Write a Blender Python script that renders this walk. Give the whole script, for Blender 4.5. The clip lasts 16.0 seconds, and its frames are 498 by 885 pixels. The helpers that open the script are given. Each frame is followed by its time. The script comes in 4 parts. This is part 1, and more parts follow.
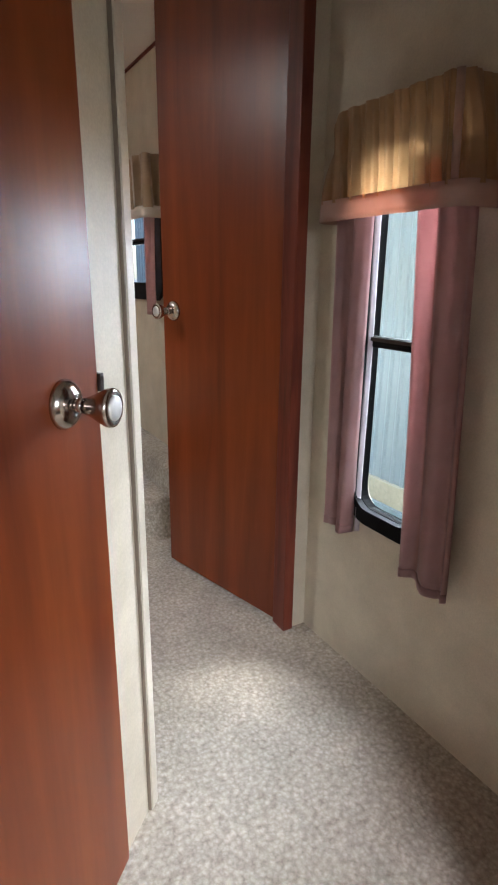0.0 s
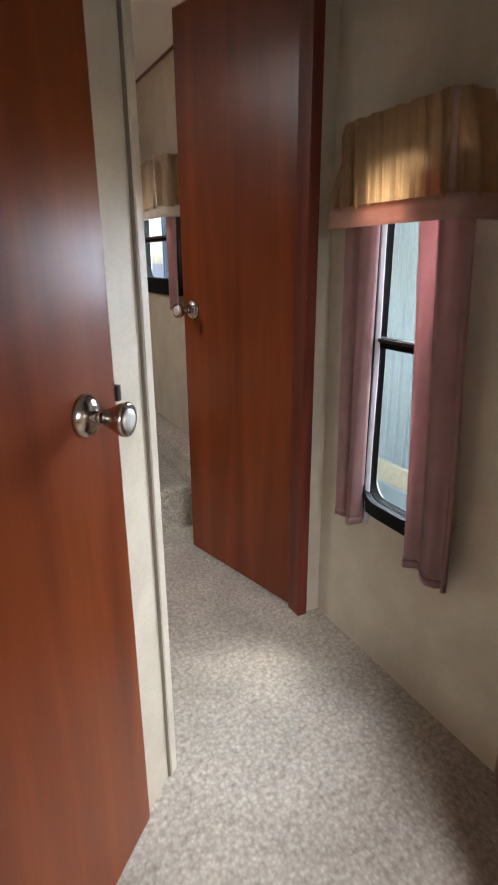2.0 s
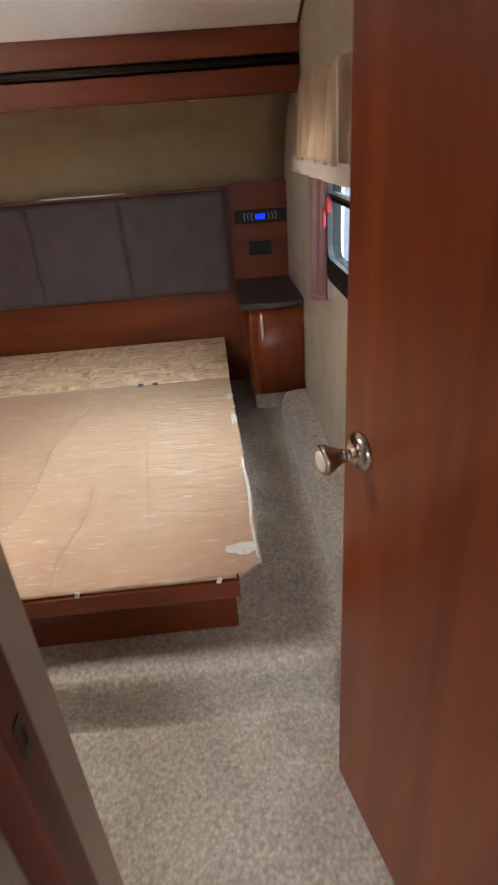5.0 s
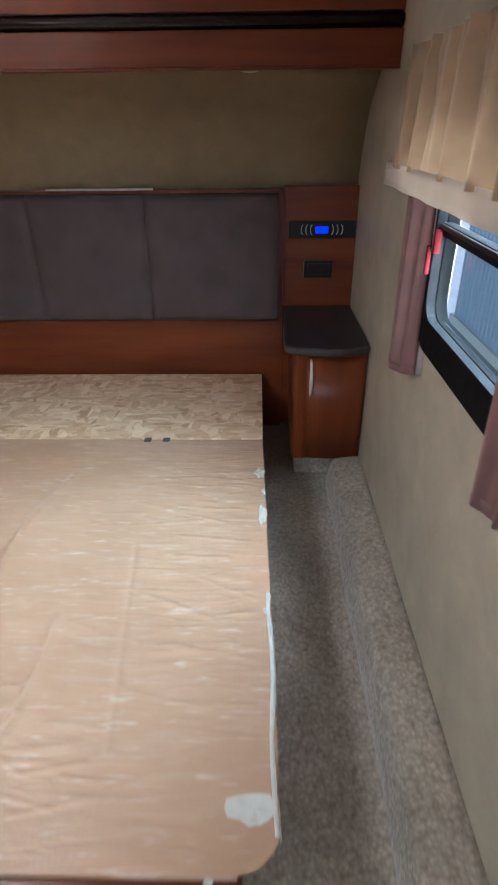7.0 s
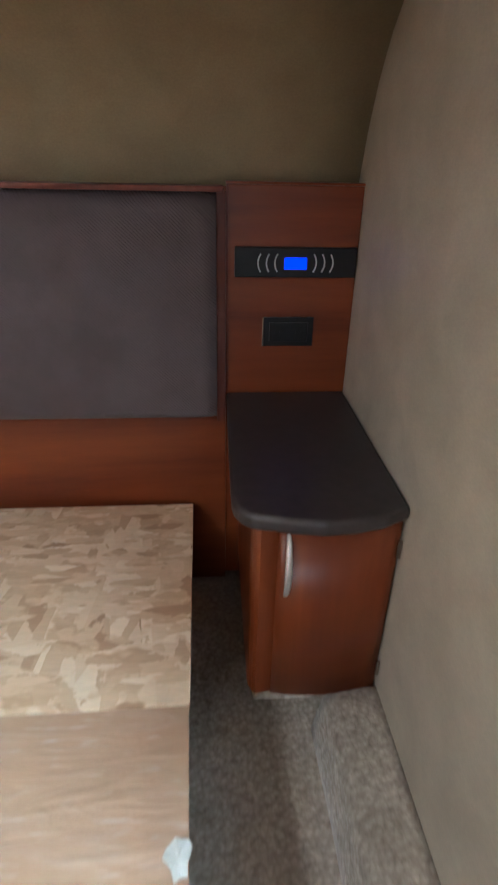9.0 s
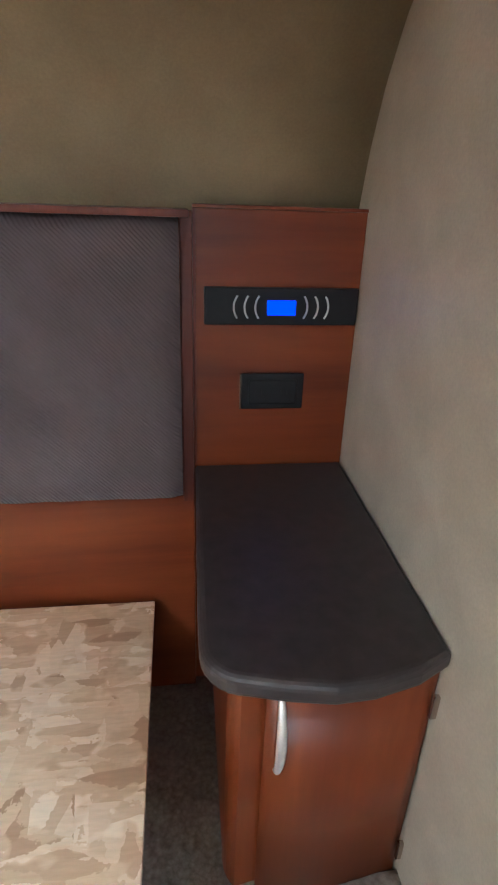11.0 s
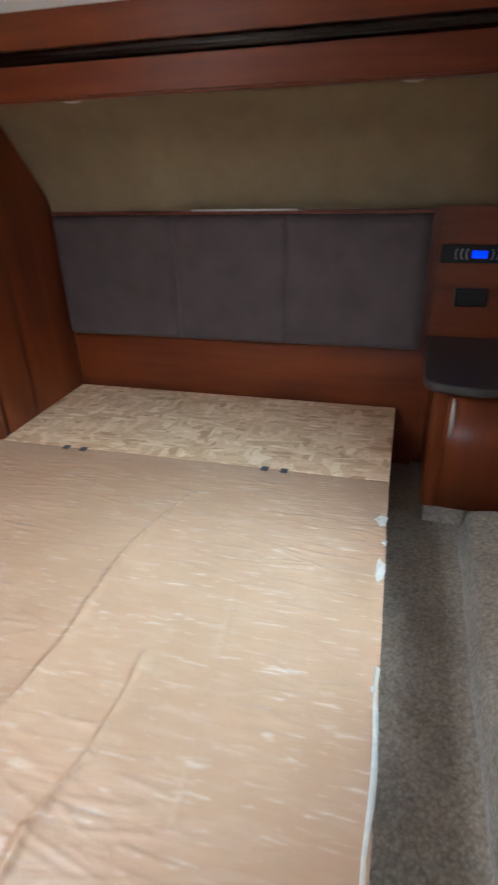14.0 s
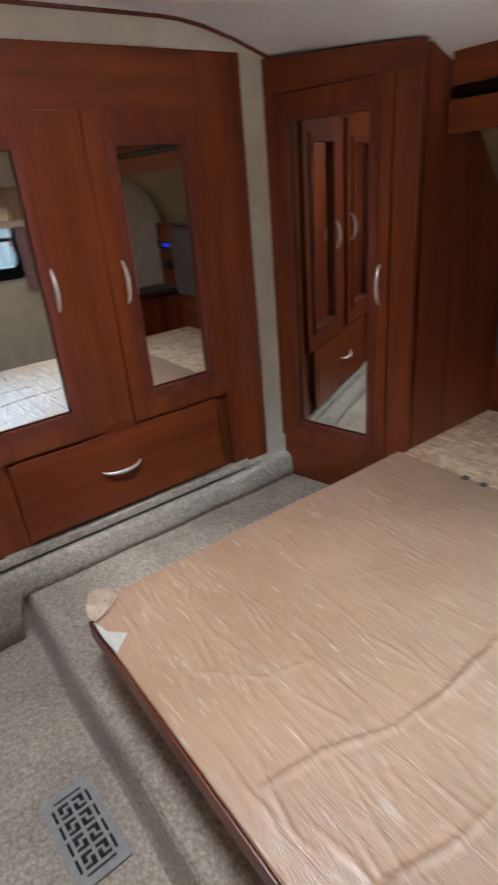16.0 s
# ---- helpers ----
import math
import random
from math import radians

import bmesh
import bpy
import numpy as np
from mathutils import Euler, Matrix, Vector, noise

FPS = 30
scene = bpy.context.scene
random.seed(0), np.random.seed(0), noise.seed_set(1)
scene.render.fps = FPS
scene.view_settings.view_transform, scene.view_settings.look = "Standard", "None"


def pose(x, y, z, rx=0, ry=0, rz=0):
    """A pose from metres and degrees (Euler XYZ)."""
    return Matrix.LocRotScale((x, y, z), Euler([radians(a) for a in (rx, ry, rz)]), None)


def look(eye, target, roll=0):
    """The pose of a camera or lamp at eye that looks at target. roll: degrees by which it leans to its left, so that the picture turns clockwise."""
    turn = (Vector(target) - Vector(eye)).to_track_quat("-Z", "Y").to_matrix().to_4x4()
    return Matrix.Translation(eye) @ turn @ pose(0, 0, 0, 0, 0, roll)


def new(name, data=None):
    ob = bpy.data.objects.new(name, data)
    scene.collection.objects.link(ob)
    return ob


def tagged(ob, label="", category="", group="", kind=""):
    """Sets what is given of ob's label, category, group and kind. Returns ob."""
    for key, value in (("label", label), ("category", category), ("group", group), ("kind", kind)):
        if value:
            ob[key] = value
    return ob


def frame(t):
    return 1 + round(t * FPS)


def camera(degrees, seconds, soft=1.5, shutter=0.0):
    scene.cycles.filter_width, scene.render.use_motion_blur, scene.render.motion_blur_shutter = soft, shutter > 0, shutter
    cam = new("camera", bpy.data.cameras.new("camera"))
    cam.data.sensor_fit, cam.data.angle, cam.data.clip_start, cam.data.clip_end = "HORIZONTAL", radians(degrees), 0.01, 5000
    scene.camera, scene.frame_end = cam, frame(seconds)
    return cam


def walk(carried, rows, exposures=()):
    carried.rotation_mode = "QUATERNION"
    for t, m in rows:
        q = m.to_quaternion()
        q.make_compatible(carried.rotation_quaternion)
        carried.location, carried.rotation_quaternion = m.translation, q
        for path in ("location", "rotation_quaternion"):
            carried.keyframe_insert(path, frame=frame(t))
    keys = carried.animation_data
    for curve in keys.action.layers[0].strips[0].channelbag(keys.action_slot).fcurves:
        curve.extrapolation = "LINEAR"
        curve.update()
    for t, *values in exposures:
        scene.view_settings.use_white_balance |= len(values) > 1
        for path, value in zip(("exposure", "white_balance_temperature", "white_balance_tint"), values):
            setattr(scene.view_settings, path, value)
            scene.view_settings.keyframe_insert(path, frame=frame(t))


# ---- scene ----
cam = camera(48.5, 16.0, soft=2.0, shutter=0.5)
PATH = [
    (0, (1.557, 1.184, 1.135), (2.529, 2.836, 0.563), 0.7),
    (0.5, (1.538, 1.112, 1.148), (2.471, 2.798, 0.609), 0.5),
    (1, (1.479, 0.983, 1.198), (2.375, 2.684, 0.647), 0.5),
    (1.5, (1.501, 0.992, 1.192), (2.367, 2.7, 0.615), 0.0),
    (2, (1.559, 1.102, 1.193), (2.432, 2.788, 0.566), -0.3),
    (2.5, (1.655, 1.348, 1.256), (2.543, 2.986, 0.53), -0.4),
    (3, (1.747, 1.512, 1.371), (2.59, 3.151, 0.596), -1.0),
    (3.5, (1.91, 1.748, 1.397), (2.609, 3.405, 0.524), -2.5),
    (4, (2.006, 1.883, 1.496), (2.573, 3.574, 0.591), -2.7),
    (4.5, (2.062, 2.071, 1.494), (2.384, 3.805, 0.552), -3.6),
    (5, (2.127, 2.278, 1.493), (2.2, 4.028, 0.528), -4.4),
    (7.5, (2.148, 3.259, 1.502), (2.114, 4.981, 0.484), -0.5),
    (8, (2.117, 3.561, 1.488), (2.166, 5.268, 0.447), 0.4),
    (8.5, (2.12, 3.802, 1.486), (2.279, 5.514, 0.464), 1.6),
    (9, (2.197, 4.15, 1.347), (2.356, 5.909, 0.41), 1.4),
    (11.5, (2.225, 4.456, 1.314), (2.482, 6.262, 0.495), 2.2),
    (12, (2.175, 3.971, 1.401), (2.336, 5.797, 0.602), 1.2),
    (12.5, (2.154, 3.75, 1.475), (2.214, 5.559, 0.624), 0.1),
    (13, (2.151, 3.486, 1.422), (2.071, 5.262, 0.506), -0.6),
    (13.5, (2.144, 3.318, 1.428), (1.904, 5.061, 0.477), -1.3),
    (14, (2.148, 3.135, 1.47), (1.66, 4.843, 0.551), -1.9),
    (14.5, (2.12, 3.022, 1.516), (1.4, 4.639, 0.584), -2.3),
    (15, (2.091, 3.004, 1.522), (1.082, 4.478, 0.623), -3.4),
    (15.5, (2.013, 3.033, 1.556), (0.759, 4.319, 0.676), -4.3),
    (16, (1.942, 3.108, 1.556), (0.461, 4.143, 0.698), -5.0),
]
walk(cam, [(t, look(eye, target, roll)) for t, eye, target, roll in PATH],
     [(0.0, 1.42, 6050, 9), (2.5, 1.24, 6250, 10), (3.4, 1.16, 6400, 11), (4.0, 1.32, 6450, 11), (5.2, 1.6, 6150, 10), (7.3, 1.47, 5450, 6), (8.5, 1.83, 5500, 4), (9.2, 2.02, 5550, 4), (11.3, 2.6, 5300, 1), (12.6, 2.08, 5650, 3),
      (14.0, 1.58, 5500, 4), (15.0, 1.36, 5650, 6), (16.0, 1.25, 5650, 9)])


# ---------------------------------------------------------------- light
world = bpy.data.worlds.new("overcast_sky")
scene.world = world
world.use_nodes = True
wn = world.node_tree
sky = wn.nodes.new("ShaderNodeTexSky")
sky.sky_type, sky.sun_disc = "NISHITA", False
sky.sun_elevation, sky.sun_rotation = radians(48), radians(110)
wn.links.new(sky.outputs[0], wn.nodes["Background"].inputs[0])
wn.nodes["Background"].inputs[1].default_value = 0.15
sun = new("sun", bpy.data.lights.new("sun", "SUN"))
sun.data.energy, sun.data.angle, sun.data.color = 1.2, radians(14), (1, 0.96, 0.9)
sun.matrix_world = look((6, 1, 8), (2.5, 3.0, 0))


def area_lamp(name, place, target, w, h, watts, colour):
    """Area lamp: skylight at a real window, or an added fill."""
    data = bpy.data.lights.new(name, "AREA")
    data.shape, data.size, data.size_y, data.energy, data.color = "RECTANGLE", w, h, watts, colour
    ob = new(name, data)
    ob.matrix_world = look(place, target)
    return ob


# Fill lamp added out of view behind the hall; no window known there.
rear = area_lamp("unseen_rear_fill", (1.75, -0.62, 1.35), (2.15, 1.15, 0.0), 1.0, 0.7, 8, (0.97, 0.97, 1.0))
rear.data.spread = radians(80)
# Overhead lamp added in an unseen, assumed vent to light the bedroom.
area_lamp("assumed_vent_fill", (0.98, 3.34, 2.15), (0.98, 3.34, 0), 0.36, 0.36, 9.5, (1.0, 0.96, 0.90))
area_lamp("hall_window_daylight", (3.30, 2.32, 1.70), (1.85, 1.80, 0.45), 0.75, 1.6, 46, (0.88, 0.94, 1.0))
area_lamp("bedroom_window_daylight", (3.22, 3.85, 1.95), (1.75, 4.45, 0.45), 1.1, 0.8, 60, (0.70, 0.91, 1.0))
# Extra lamp outside the bedroom window, aimed up to brighten the ceiling.
area_lamp("ceiling_fill", (3.35, 4.05, 0.62), (1.5, 4.05, 2.05), 1.2, 0.7, 46, (1.0, 0.97, 0.92))


# ---------------------------------------------------------------- materials
def nodes_of(name):
    m = bpy.data.materials.new(name)
    m.use_nodes = True
    nt = m.node_tree
    return m, nt, nt.nodes["Principled BSDF"]


def coords(nt, scale, rot=(0, 0, 0)):
    tc = nt.nodes.new("ShaderNodeTexCoord")
    mp = nt.nodes.new("ShaderNodeMapping")
    mp.inputs["Scale"].default_value = scale
    mp.inputs["Rotation"].default_value = rot
    nt.links.new(tc.outputs["Object"], mp.inputs["Vector"])
    return mp.outputs[0]


def noise_tex(nt, vec, scale, detail=4.0, rough=0.55, distortion=0.0):
    n = nt.nodes.new("ShaderNodeTexNoise")
    n.inputs["Scale"].default_value, n.inputs["Detail"].default_value = scale, detail
    n.inputs["Roughness"].default_value, n.inputs["Distortion"].default_value = rough, distortion
    nt.links.new(vec, n.inputs["Vector"])
    return n.outputs["Fac"]


def ramp(nt, fac, stops):
    r = nt.nodes.new("ShaderNodeValToRGB")
    els = r.color_ramp.elements
    while len(els) < len(stops):
        els.new(0.5)
    for e, (p, c) in zip(els, stops):
        e.position, e.color = p, (*c, 1)
    nt.links.new(fac, r.inputs[0])
    return r.outputs[0]


def mix(nt, fac, a, b, mode="MIX"):
    m = nt.nodes.new("ShaderNodeMix")
    m.data_type, m.blend_type = "RGBA", mode
    for sock, v in ((m.inputs[0], fac), (m.inputs[6], a), (m.inputs[7], b)):
        if isinstance(v, (int, float)):
            sock.default_value = v
        elif isinstance(v, tuple):
            sock.default_value = (*v, 1)
        else:
            nt.links.new(v, sock)
    return m.outputs[2]


def bump(nt, bsdf, height, strength, distance):
    b = nt.nodes.new("ShaderNodeBump")
    b.inputs["Strength"].default_value, b.inputs["Distance"].default_value = strength, distance
    nt.links.new(height, b.inputs["Height"])
    nt.links.new(b.outputs[0], bsdf.inputs["Normal"])
    return b


def to_value(nt, fac, lo, hi):
    m = nt.nodes.new("ShaderNodeMapRange")
    m.inputs["To Min"].default_value, m.inputs["To Max"].default_value = lo, hi
    nt.links.new(fac, m.inputs["Value"])
    return m.outputs[0]


def wood(name, scale, dark, mid, light, rough=0.29):
    m, nt, b = nodes_of(name)
    v = coords(nt, scale)
    broad = noise_tex(nt, v, 1.0, 5, 0.55, 0.6)
    fine = noise_tex(nt, v, 9.0, 3, 0.6)
    col = ramp(nt, broad, [(0.3, dark), (0.52, mid), (0.75, light)])
    streak = ramp(nt, fine, [(0.35, (0.90, 0.88, 0.87)), (0.62, (1.03, 1.03, 1.03))])
    nt.links.new(mix(nt, 0.7, col, streak, "MULTIPLY"), b.inputs["Base Color"])
    smudge = noise_tex(nt, coords(nt, (5, 5, 5)), 1.0, 3)
    nt.links.new(to_value(nt, smudge, rough - 0.015, rough + 0.09), b.inputs["Roughness"])
    b.inputs["Specular IOR Level"].default_value = 0.36
    bump(nt, b, fine, 0.05, 0.001)
    return m


CHERRY = ((0.108, 0.0205, 0.0060), (0.172, 0.0365, 0.0095), (0.232, 0.056, 0.0145))
WOOD_V = wood("cherry_laminate_upright", (8, 8, 0.7), *CHERRY)
WOOD_H = wood("cherry_laminate_level", (0.7, 8, 8), *CHERRY)
WOOD_Y = wood("cherry_laminate_along", (8, 0.7, 8), *CHERRY)
WOOD_TRIM = wood("cherry_trim", (20, 20, 2), (0.09, 0.018, 0.010), (0.15, 0.032, 0.018), (0.19, 0.045, 0.024), 0.36)


def mottled(name, a, b_, scale, rough=0.6, bump_s=0.15, bump_scale=220, dist=0.0008):
    m, nt, b = nodes_of(name)
    v = coords(nt, (1, 1, 1))
    big = noise_tex(nt, v, scale, 6, 0.6, 0.3)
    fine = noise_tex(nt, v, bump_scale, 3)
    col = ramp(nt, big, [(0.3, a), (0.7, b_)])
    grain = ramp(nt, fine, [(0.3, (0.93, 0.93, 0.93)), (0.7, (1.05, 1.05, 1.05))])
    nt.links.new(mix(nt, 1.0, col, grain, "MULTIPLY"), b.inputs["Base Color"])
    b.inputs["Roughness"].default_value = rough
    bump(nt, b, fine, bump_s, dist)
    return m


WALL = mottled("mottled_beige_vinyl", (0.47, 0.414, 0.318), (0.60, 0.533, 0.42), 7, 0.55)
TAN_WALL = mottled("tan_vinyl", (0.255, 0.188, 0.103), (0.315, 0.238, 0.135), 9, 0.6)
CEIL = mottled("white_ceiling_vinyl", (0.80, 0.785, 0.75), (0.86, 0.845, 0.81), 3, 0.5)
PALE_TRIM = mottled("pale_moulding", (0.50, 0.45, 0.36), (0.58, 0.52, 0.42), 12, 0.4)


def carpet_mat():
    m, nt, b = nodes_of("beige_cut_pile_carpet")
    v = coords(nt, (1, 1, 1))
    tuft = nt.nodes.new("ShaderNodeTexVoronoi")
    tuft.inputs["Scale"].default_value = 85
    warp = noise_tex(nt, v, 60, 2)
    nt.links.new(mix(nt, 0.012, v, warp, "ADD"), tuft.inputs["Vector"])
    fleck = noise_tex(nt, v, 62, 4, 0.7)
    wear = noise_tex(nt, v, 4.5, 5, 0.6, 0.4)
    tone = ramp(nt, fleck, [(0.31, (0.325, 0.28, 0.228)), (0.47, (0.45, 0.395, 0.33)), (0.67, (0.575, 0.52, 0.443))])
    worn = ramp(nt, wear, [(0.3, (0.80, 0.79, 0.78)), (0.7, (1.1, 1.1, 1.1))])
    # Shade between tufts is in the colour: darker towards each tuft's rim.
    tuft_shade = ramp(nt, tuft.outputs["Distance"], [(0.15, (1.05, 1.05, 1.05)), (0.75, (0.75, 0.73, 0.70))])
    nt.links.new(mix(nt, 1.0, mix(nt, 1.0, tone, worn, "MULTIPLY"), tuft_shade, "MULTIPLY"), b.inputs["Base Color"])
    b.inputs["Roughness"].default_value = 0.95
    b.inputs["Sheen Weight"].default_value = 0.25
    h = mix(nt, 0.5, to_value(nt, tuft.outputs["Distance"], 1, 0), fleck)
    bump(nt, b, h, 0.7, 0.006)
    return m


CARPET = carpet_mat()


def cloth(name, a, b_, through_light=0.0, weave=900, sheer=None, tint=(1.0, 1.0, 1.0)):
    m, nt, b = nodes_of(name)
    v = coords(nt, (1, 1, 1))
    big = noise_tex(nt, v, 14, 4)
    fine = noise_tex(nt, coords(nt, (1, 1, 0.3)), weave, 2)
    col = ramp(nt, big, [(0.3, a), (0.7, b_)])
    nt.links.new(col, b.inputs["Base Color"])
    b.inputs["Roughness"].default_value = 0.75
    b.inputs["Sheen Weight"].default_value = 0.3
    bump(nt, b, fine, 0.3, 0.0006)
    if through_light:
        tr = nt.nodes.new("ShaderNodeBsdfTranslucent")
        nt.links.new(mix(nt, 1.0, col, tint, "MULTIPLY"), tr.inputs["Color"])
        mx = nt.nodes.new("ShaderNodeMixShader")
        mx.inputs[0].default_value = through_light
        nt.links.new(b.outputs[0], mx.inputs[1])
        nt.links.new(tr.outputs[0], mx.inputs[2])
        last = mx.outputs[0]
        if sheer:
            tp = nt.nodes.new("ShaderNodeBsdfTransparent")
            tp.inputs["Color"].default_value = (*sheer[1], 1)
            ms = nt.nodes.new("ShaderNodeMixShader")
            ms.inputs[0].default_value = sheer[0]
            nt.links.new(last, ms.inputs[1])
            nt.links.new(tp.outputs[0], ms.inputs[2])
            last = ms.outputs[0]
        nt.links.new(last, nt.nodes["Material Output"].inputs[0])
    return m


VALANCE = cloth("tan_valance_cloth", (0.31, 0.205, 0.115), (0.39, 0.265, 0.155), 0.42, 900, (0.16, (1.0, 0.50, 0.16)), (1.0, 0.82, 0.58))
BAND = cloth("dusty_pink_band", (0.42, 0.30, 0.25), (0.50, 0.37, 0.31), 0.3, 900, (0.26, (1.0, 0.45, 0.30)))
CURTAIN = cloth("mauve_satin", (0.40, 0.225, 0.220), (0.47, 0.28, 0.27), 0.5)
CURTAIN.node_tree.nodes["Principled BSDF"].inputs["Roughness"].default_value = 0.36


def upholstery_mat():
    m, nt, b = nodes_of("charcoal_ribbed_upholstery")
    w = nt.nodes.new("ShaderNodeTexWave")
    w.inputs["Scale"].default_value, w.inputs["Distortion"].default_value = 55, 0.4
    nt.links.new(coords(nt, (1, 1, 1), (0, radians(45), 0)), w.inputs["Vector"])
    v = coords(nt, (1, 1, 1))
    big = noise_tex(nt, v, 8, 4)
    nt.links.new(ramp(nt, big, [(0.3, (0.074, 0.052, 0.053)), (0.7, (0.102, 0.074, 0.076))]), b.inputs["Base Color"])
    b.inputs["Roughness"].default_value, b.inputs["Sheen Weight"].default_value = 0.75, 0.12
    bump(nt, b, w.outputs["Fac"], 0.5, 0.0015)
    return m


UPHOLSTERY = upholstery_mat()


def simple(name, colour, rough, metal=0.0, vary=0.12, coat=0.0):
    m, nt, b = nodes_of(name)
    n = noise_tex(nt, coords(nt, (1, 1, 1)), 40, 4)
    lo, hi = tuple(c * (1 - vary) for c in colour), tuple(min(1, c * (1 + vary)) for c in colour)
    nt.links.new(ramp(nt, n, [(0.3, lo), (0.7, hi)]), b.inputs["Base Color"])
    nt.links.new(to_value(nt, n, rough * 0.8, min(1, rough * 1.25)), b.inputs["Roughness"])
    b.inputs["Metallic"].default_value, b.inputs["Coat Weight"].default_value = metal, coat
    return m


NICKEL = simple("brushed_nickel", (0.46, 0.40, 0.36), 0.18, 1.0)
SATIN = simple("satin_silver_pull", (0.80, 0.78, 0.75), 0.42, 0.75)
DARK_METAL = simple("dark_bronze_metal", (0.09, 0.075, 0.065), 0.35, 0.9)
BLACK_FRAME = simple("black_window_frame", (0.009, 0.009, 0.010), 0.65)
BLACK_FRAME.node_tree.nodes["Principled BSDF"].inputs["Specular IOR Level"].default_value = 0.08
BLACK_PLASTIC = simple("black_plastic", (0.012, 0.012, 0.014), 0.4)
BLACK_PLASTIC.node_tree.nodes["Principled BSDF"].inputs["Specular IOR Level"].default_value = 0.25
RED_PLASTIC = simple("red_plastic", (0.11, 0.004, 0.008), 0.6)
RED_PLASTIC.node_tree.nodes["Principled BSDF"].inputs["Specular IOR Level"].default_value = 0.12
GREY_PLASTIC = simple("grey_register_plastic", (0.31, 0.31, 0.31), 0.4)
COUNTER = simple("dark_laminate_top", (0.040, 0.032, 0.032), 0.42, 0.0, 0.3)
WHITE_PLASTIC = simple("white_plastic", (0.75, 0.74, 0.72), 0.4)
SILVER_MARK = simple("silver_marking", (0.55, 0.55, 0.56), 0.4, 0.3)
DARK_GROOVE = simple("dark_groove", (0.020, 0.008, 0.005), 0.7)
MATT_SEAL = simple("matt_black_seal", (0.006, 0.006, 0.006), 0.95)
MATT_SEAL.node_tree.nodes["Principled BSDF"].inputs["Specular IOR Level"].default_value = 0.05
DARK_GROOVE.node_tree.nodes["Principled BSDF"].inputs["Specular IOR Level"].default_value = 0.12
DARK_RAIL = simple("dark_glossy_rail", (0.016, 0.008, 0.006), 0.22)
JOINT = simple("brown_joint", (0.17, 0.13, 0.095), 0.5)
# Rubber seal; its black also paints the shade in socket slots and register.
BLACK_SEAL_SHADE = simple("black_seal_and_shade", (0.012, 0.012, 0.012), 0.8)
CLIP = simple("black_clip", (0.035, 0.032, 0.045), 0.5)
RIBBED = simple("white_ribbed_siding", (0.160, 0.192, 0.215), 0.45, 0.0, 0.03)
GROUND = mottled("pale_gravel", (0.26, 0.26, 0.25), (0.34, 0.33, 0.32), 3, 0.9, 0.5, 60, 0.01)
YELLOW = simple("yellow_stripe", (0.28, 0.25, 0.19), 0.5)

MIRROR, _nt, _b = nodes_of("mirror_glass")
_b.inputs["Base Color"].default_value, _b.inputs["Metallic"].default_value, _b.inputs["Roughness"].default_value = (0.80, 0.82, 0.80, 1), 1.0, 0.015
GLASS, _nt, _b = nodes_of("clear_glass")
_b.inputs["Transmission Weight"].default_value, _b.inputs["Roughness"].default_value, _b.inputs["IOR"].default_value = 1.0, 0.0, 1.1
_b.inputs["Base Color"].default_value = (0.94, 0.97, 1.0, 1)
SCREEN, _nt, _b = nodes_of("blue_display")
_b.inputs["Emission Color"].default_value, _b.inputs["Emission Strength"].default_value = (0.004, 0.02, 1.0, 1), 0.75
_b.inputs["Base Color"].default_value = (0.01, 0.02, 0.5, 1)


def film_mat():
    """Brown paper board under a clear, creased plastic film; haze and glints are painted in."""
    m, nt, b = nodes_of("film_covered_board")
    v = coords(nt, (1, 1, 1))
    streaks = noise_tex(nt, coords(nt, (6.0, 30, 1), (0, 0, radians(-3))), 1.0, 5, 0.6, 1.3)
    blotch = noise_tex(nt, v, 3.5, 4)
    fold = noise_tex(nt, coords(nt, (9, 2.2, 1), (0, 0, radians(35))), 1.0, 3, 0.5, 0.8)
    base = ramp(nt, blotch, [(0.3, (0.410, 0.248, 0.152)), (0.7, (0.480, 0.300, 0.190))])
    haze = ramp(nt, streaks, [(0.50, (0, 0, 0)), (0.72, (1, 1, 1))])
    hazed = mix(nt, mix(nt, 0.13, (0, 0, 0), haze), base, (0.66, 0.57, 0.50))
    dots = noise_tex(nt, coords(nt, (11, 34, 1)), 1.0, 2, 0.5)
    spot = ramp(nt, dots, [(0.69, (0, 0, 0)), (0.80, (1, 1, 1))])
    # Pale dashes in the base colour imitate reflections along the film's creases.
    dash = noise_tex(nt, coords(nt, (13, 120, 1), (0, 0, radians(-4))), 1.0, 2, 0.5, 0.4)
    painted_glint = ramp(nt, dash, [(0.62, (0, 0, 0)), (0.76, (1, 1, 1))])
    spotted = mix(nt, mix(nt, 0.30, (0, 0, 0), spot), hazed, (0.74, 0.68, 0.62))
    nt.links.new(mix(nt, mix(nt, 0.38, (0, 0, 0), painted_glint), spotted, (0.78, 0.70, 0.63)), b.inputs["Base Color"])
    b.inputs["Roughness"].default_value = 0.42
    b.inputs["Coat Weight"].default_value, b.inputs["Coat Roughness"].default_value = 0.42, 0.20
    h = mix(nt, 0.4, streaks, fold)
    bump(nt, b, h, 0.75, 0.006)
    bp = nt.nodes.new("ShaderNodeBump")
    bp.inputs["Strength"].default_value, bp.inputs["Distance"].default_value = 0.95, 0.008
    nt.links.new(h, bp.inputs["Height"])
    nt.links.new(bp.outputs[0], b.inputs["Coat Normal"])
    return m


FILM = film_mat()


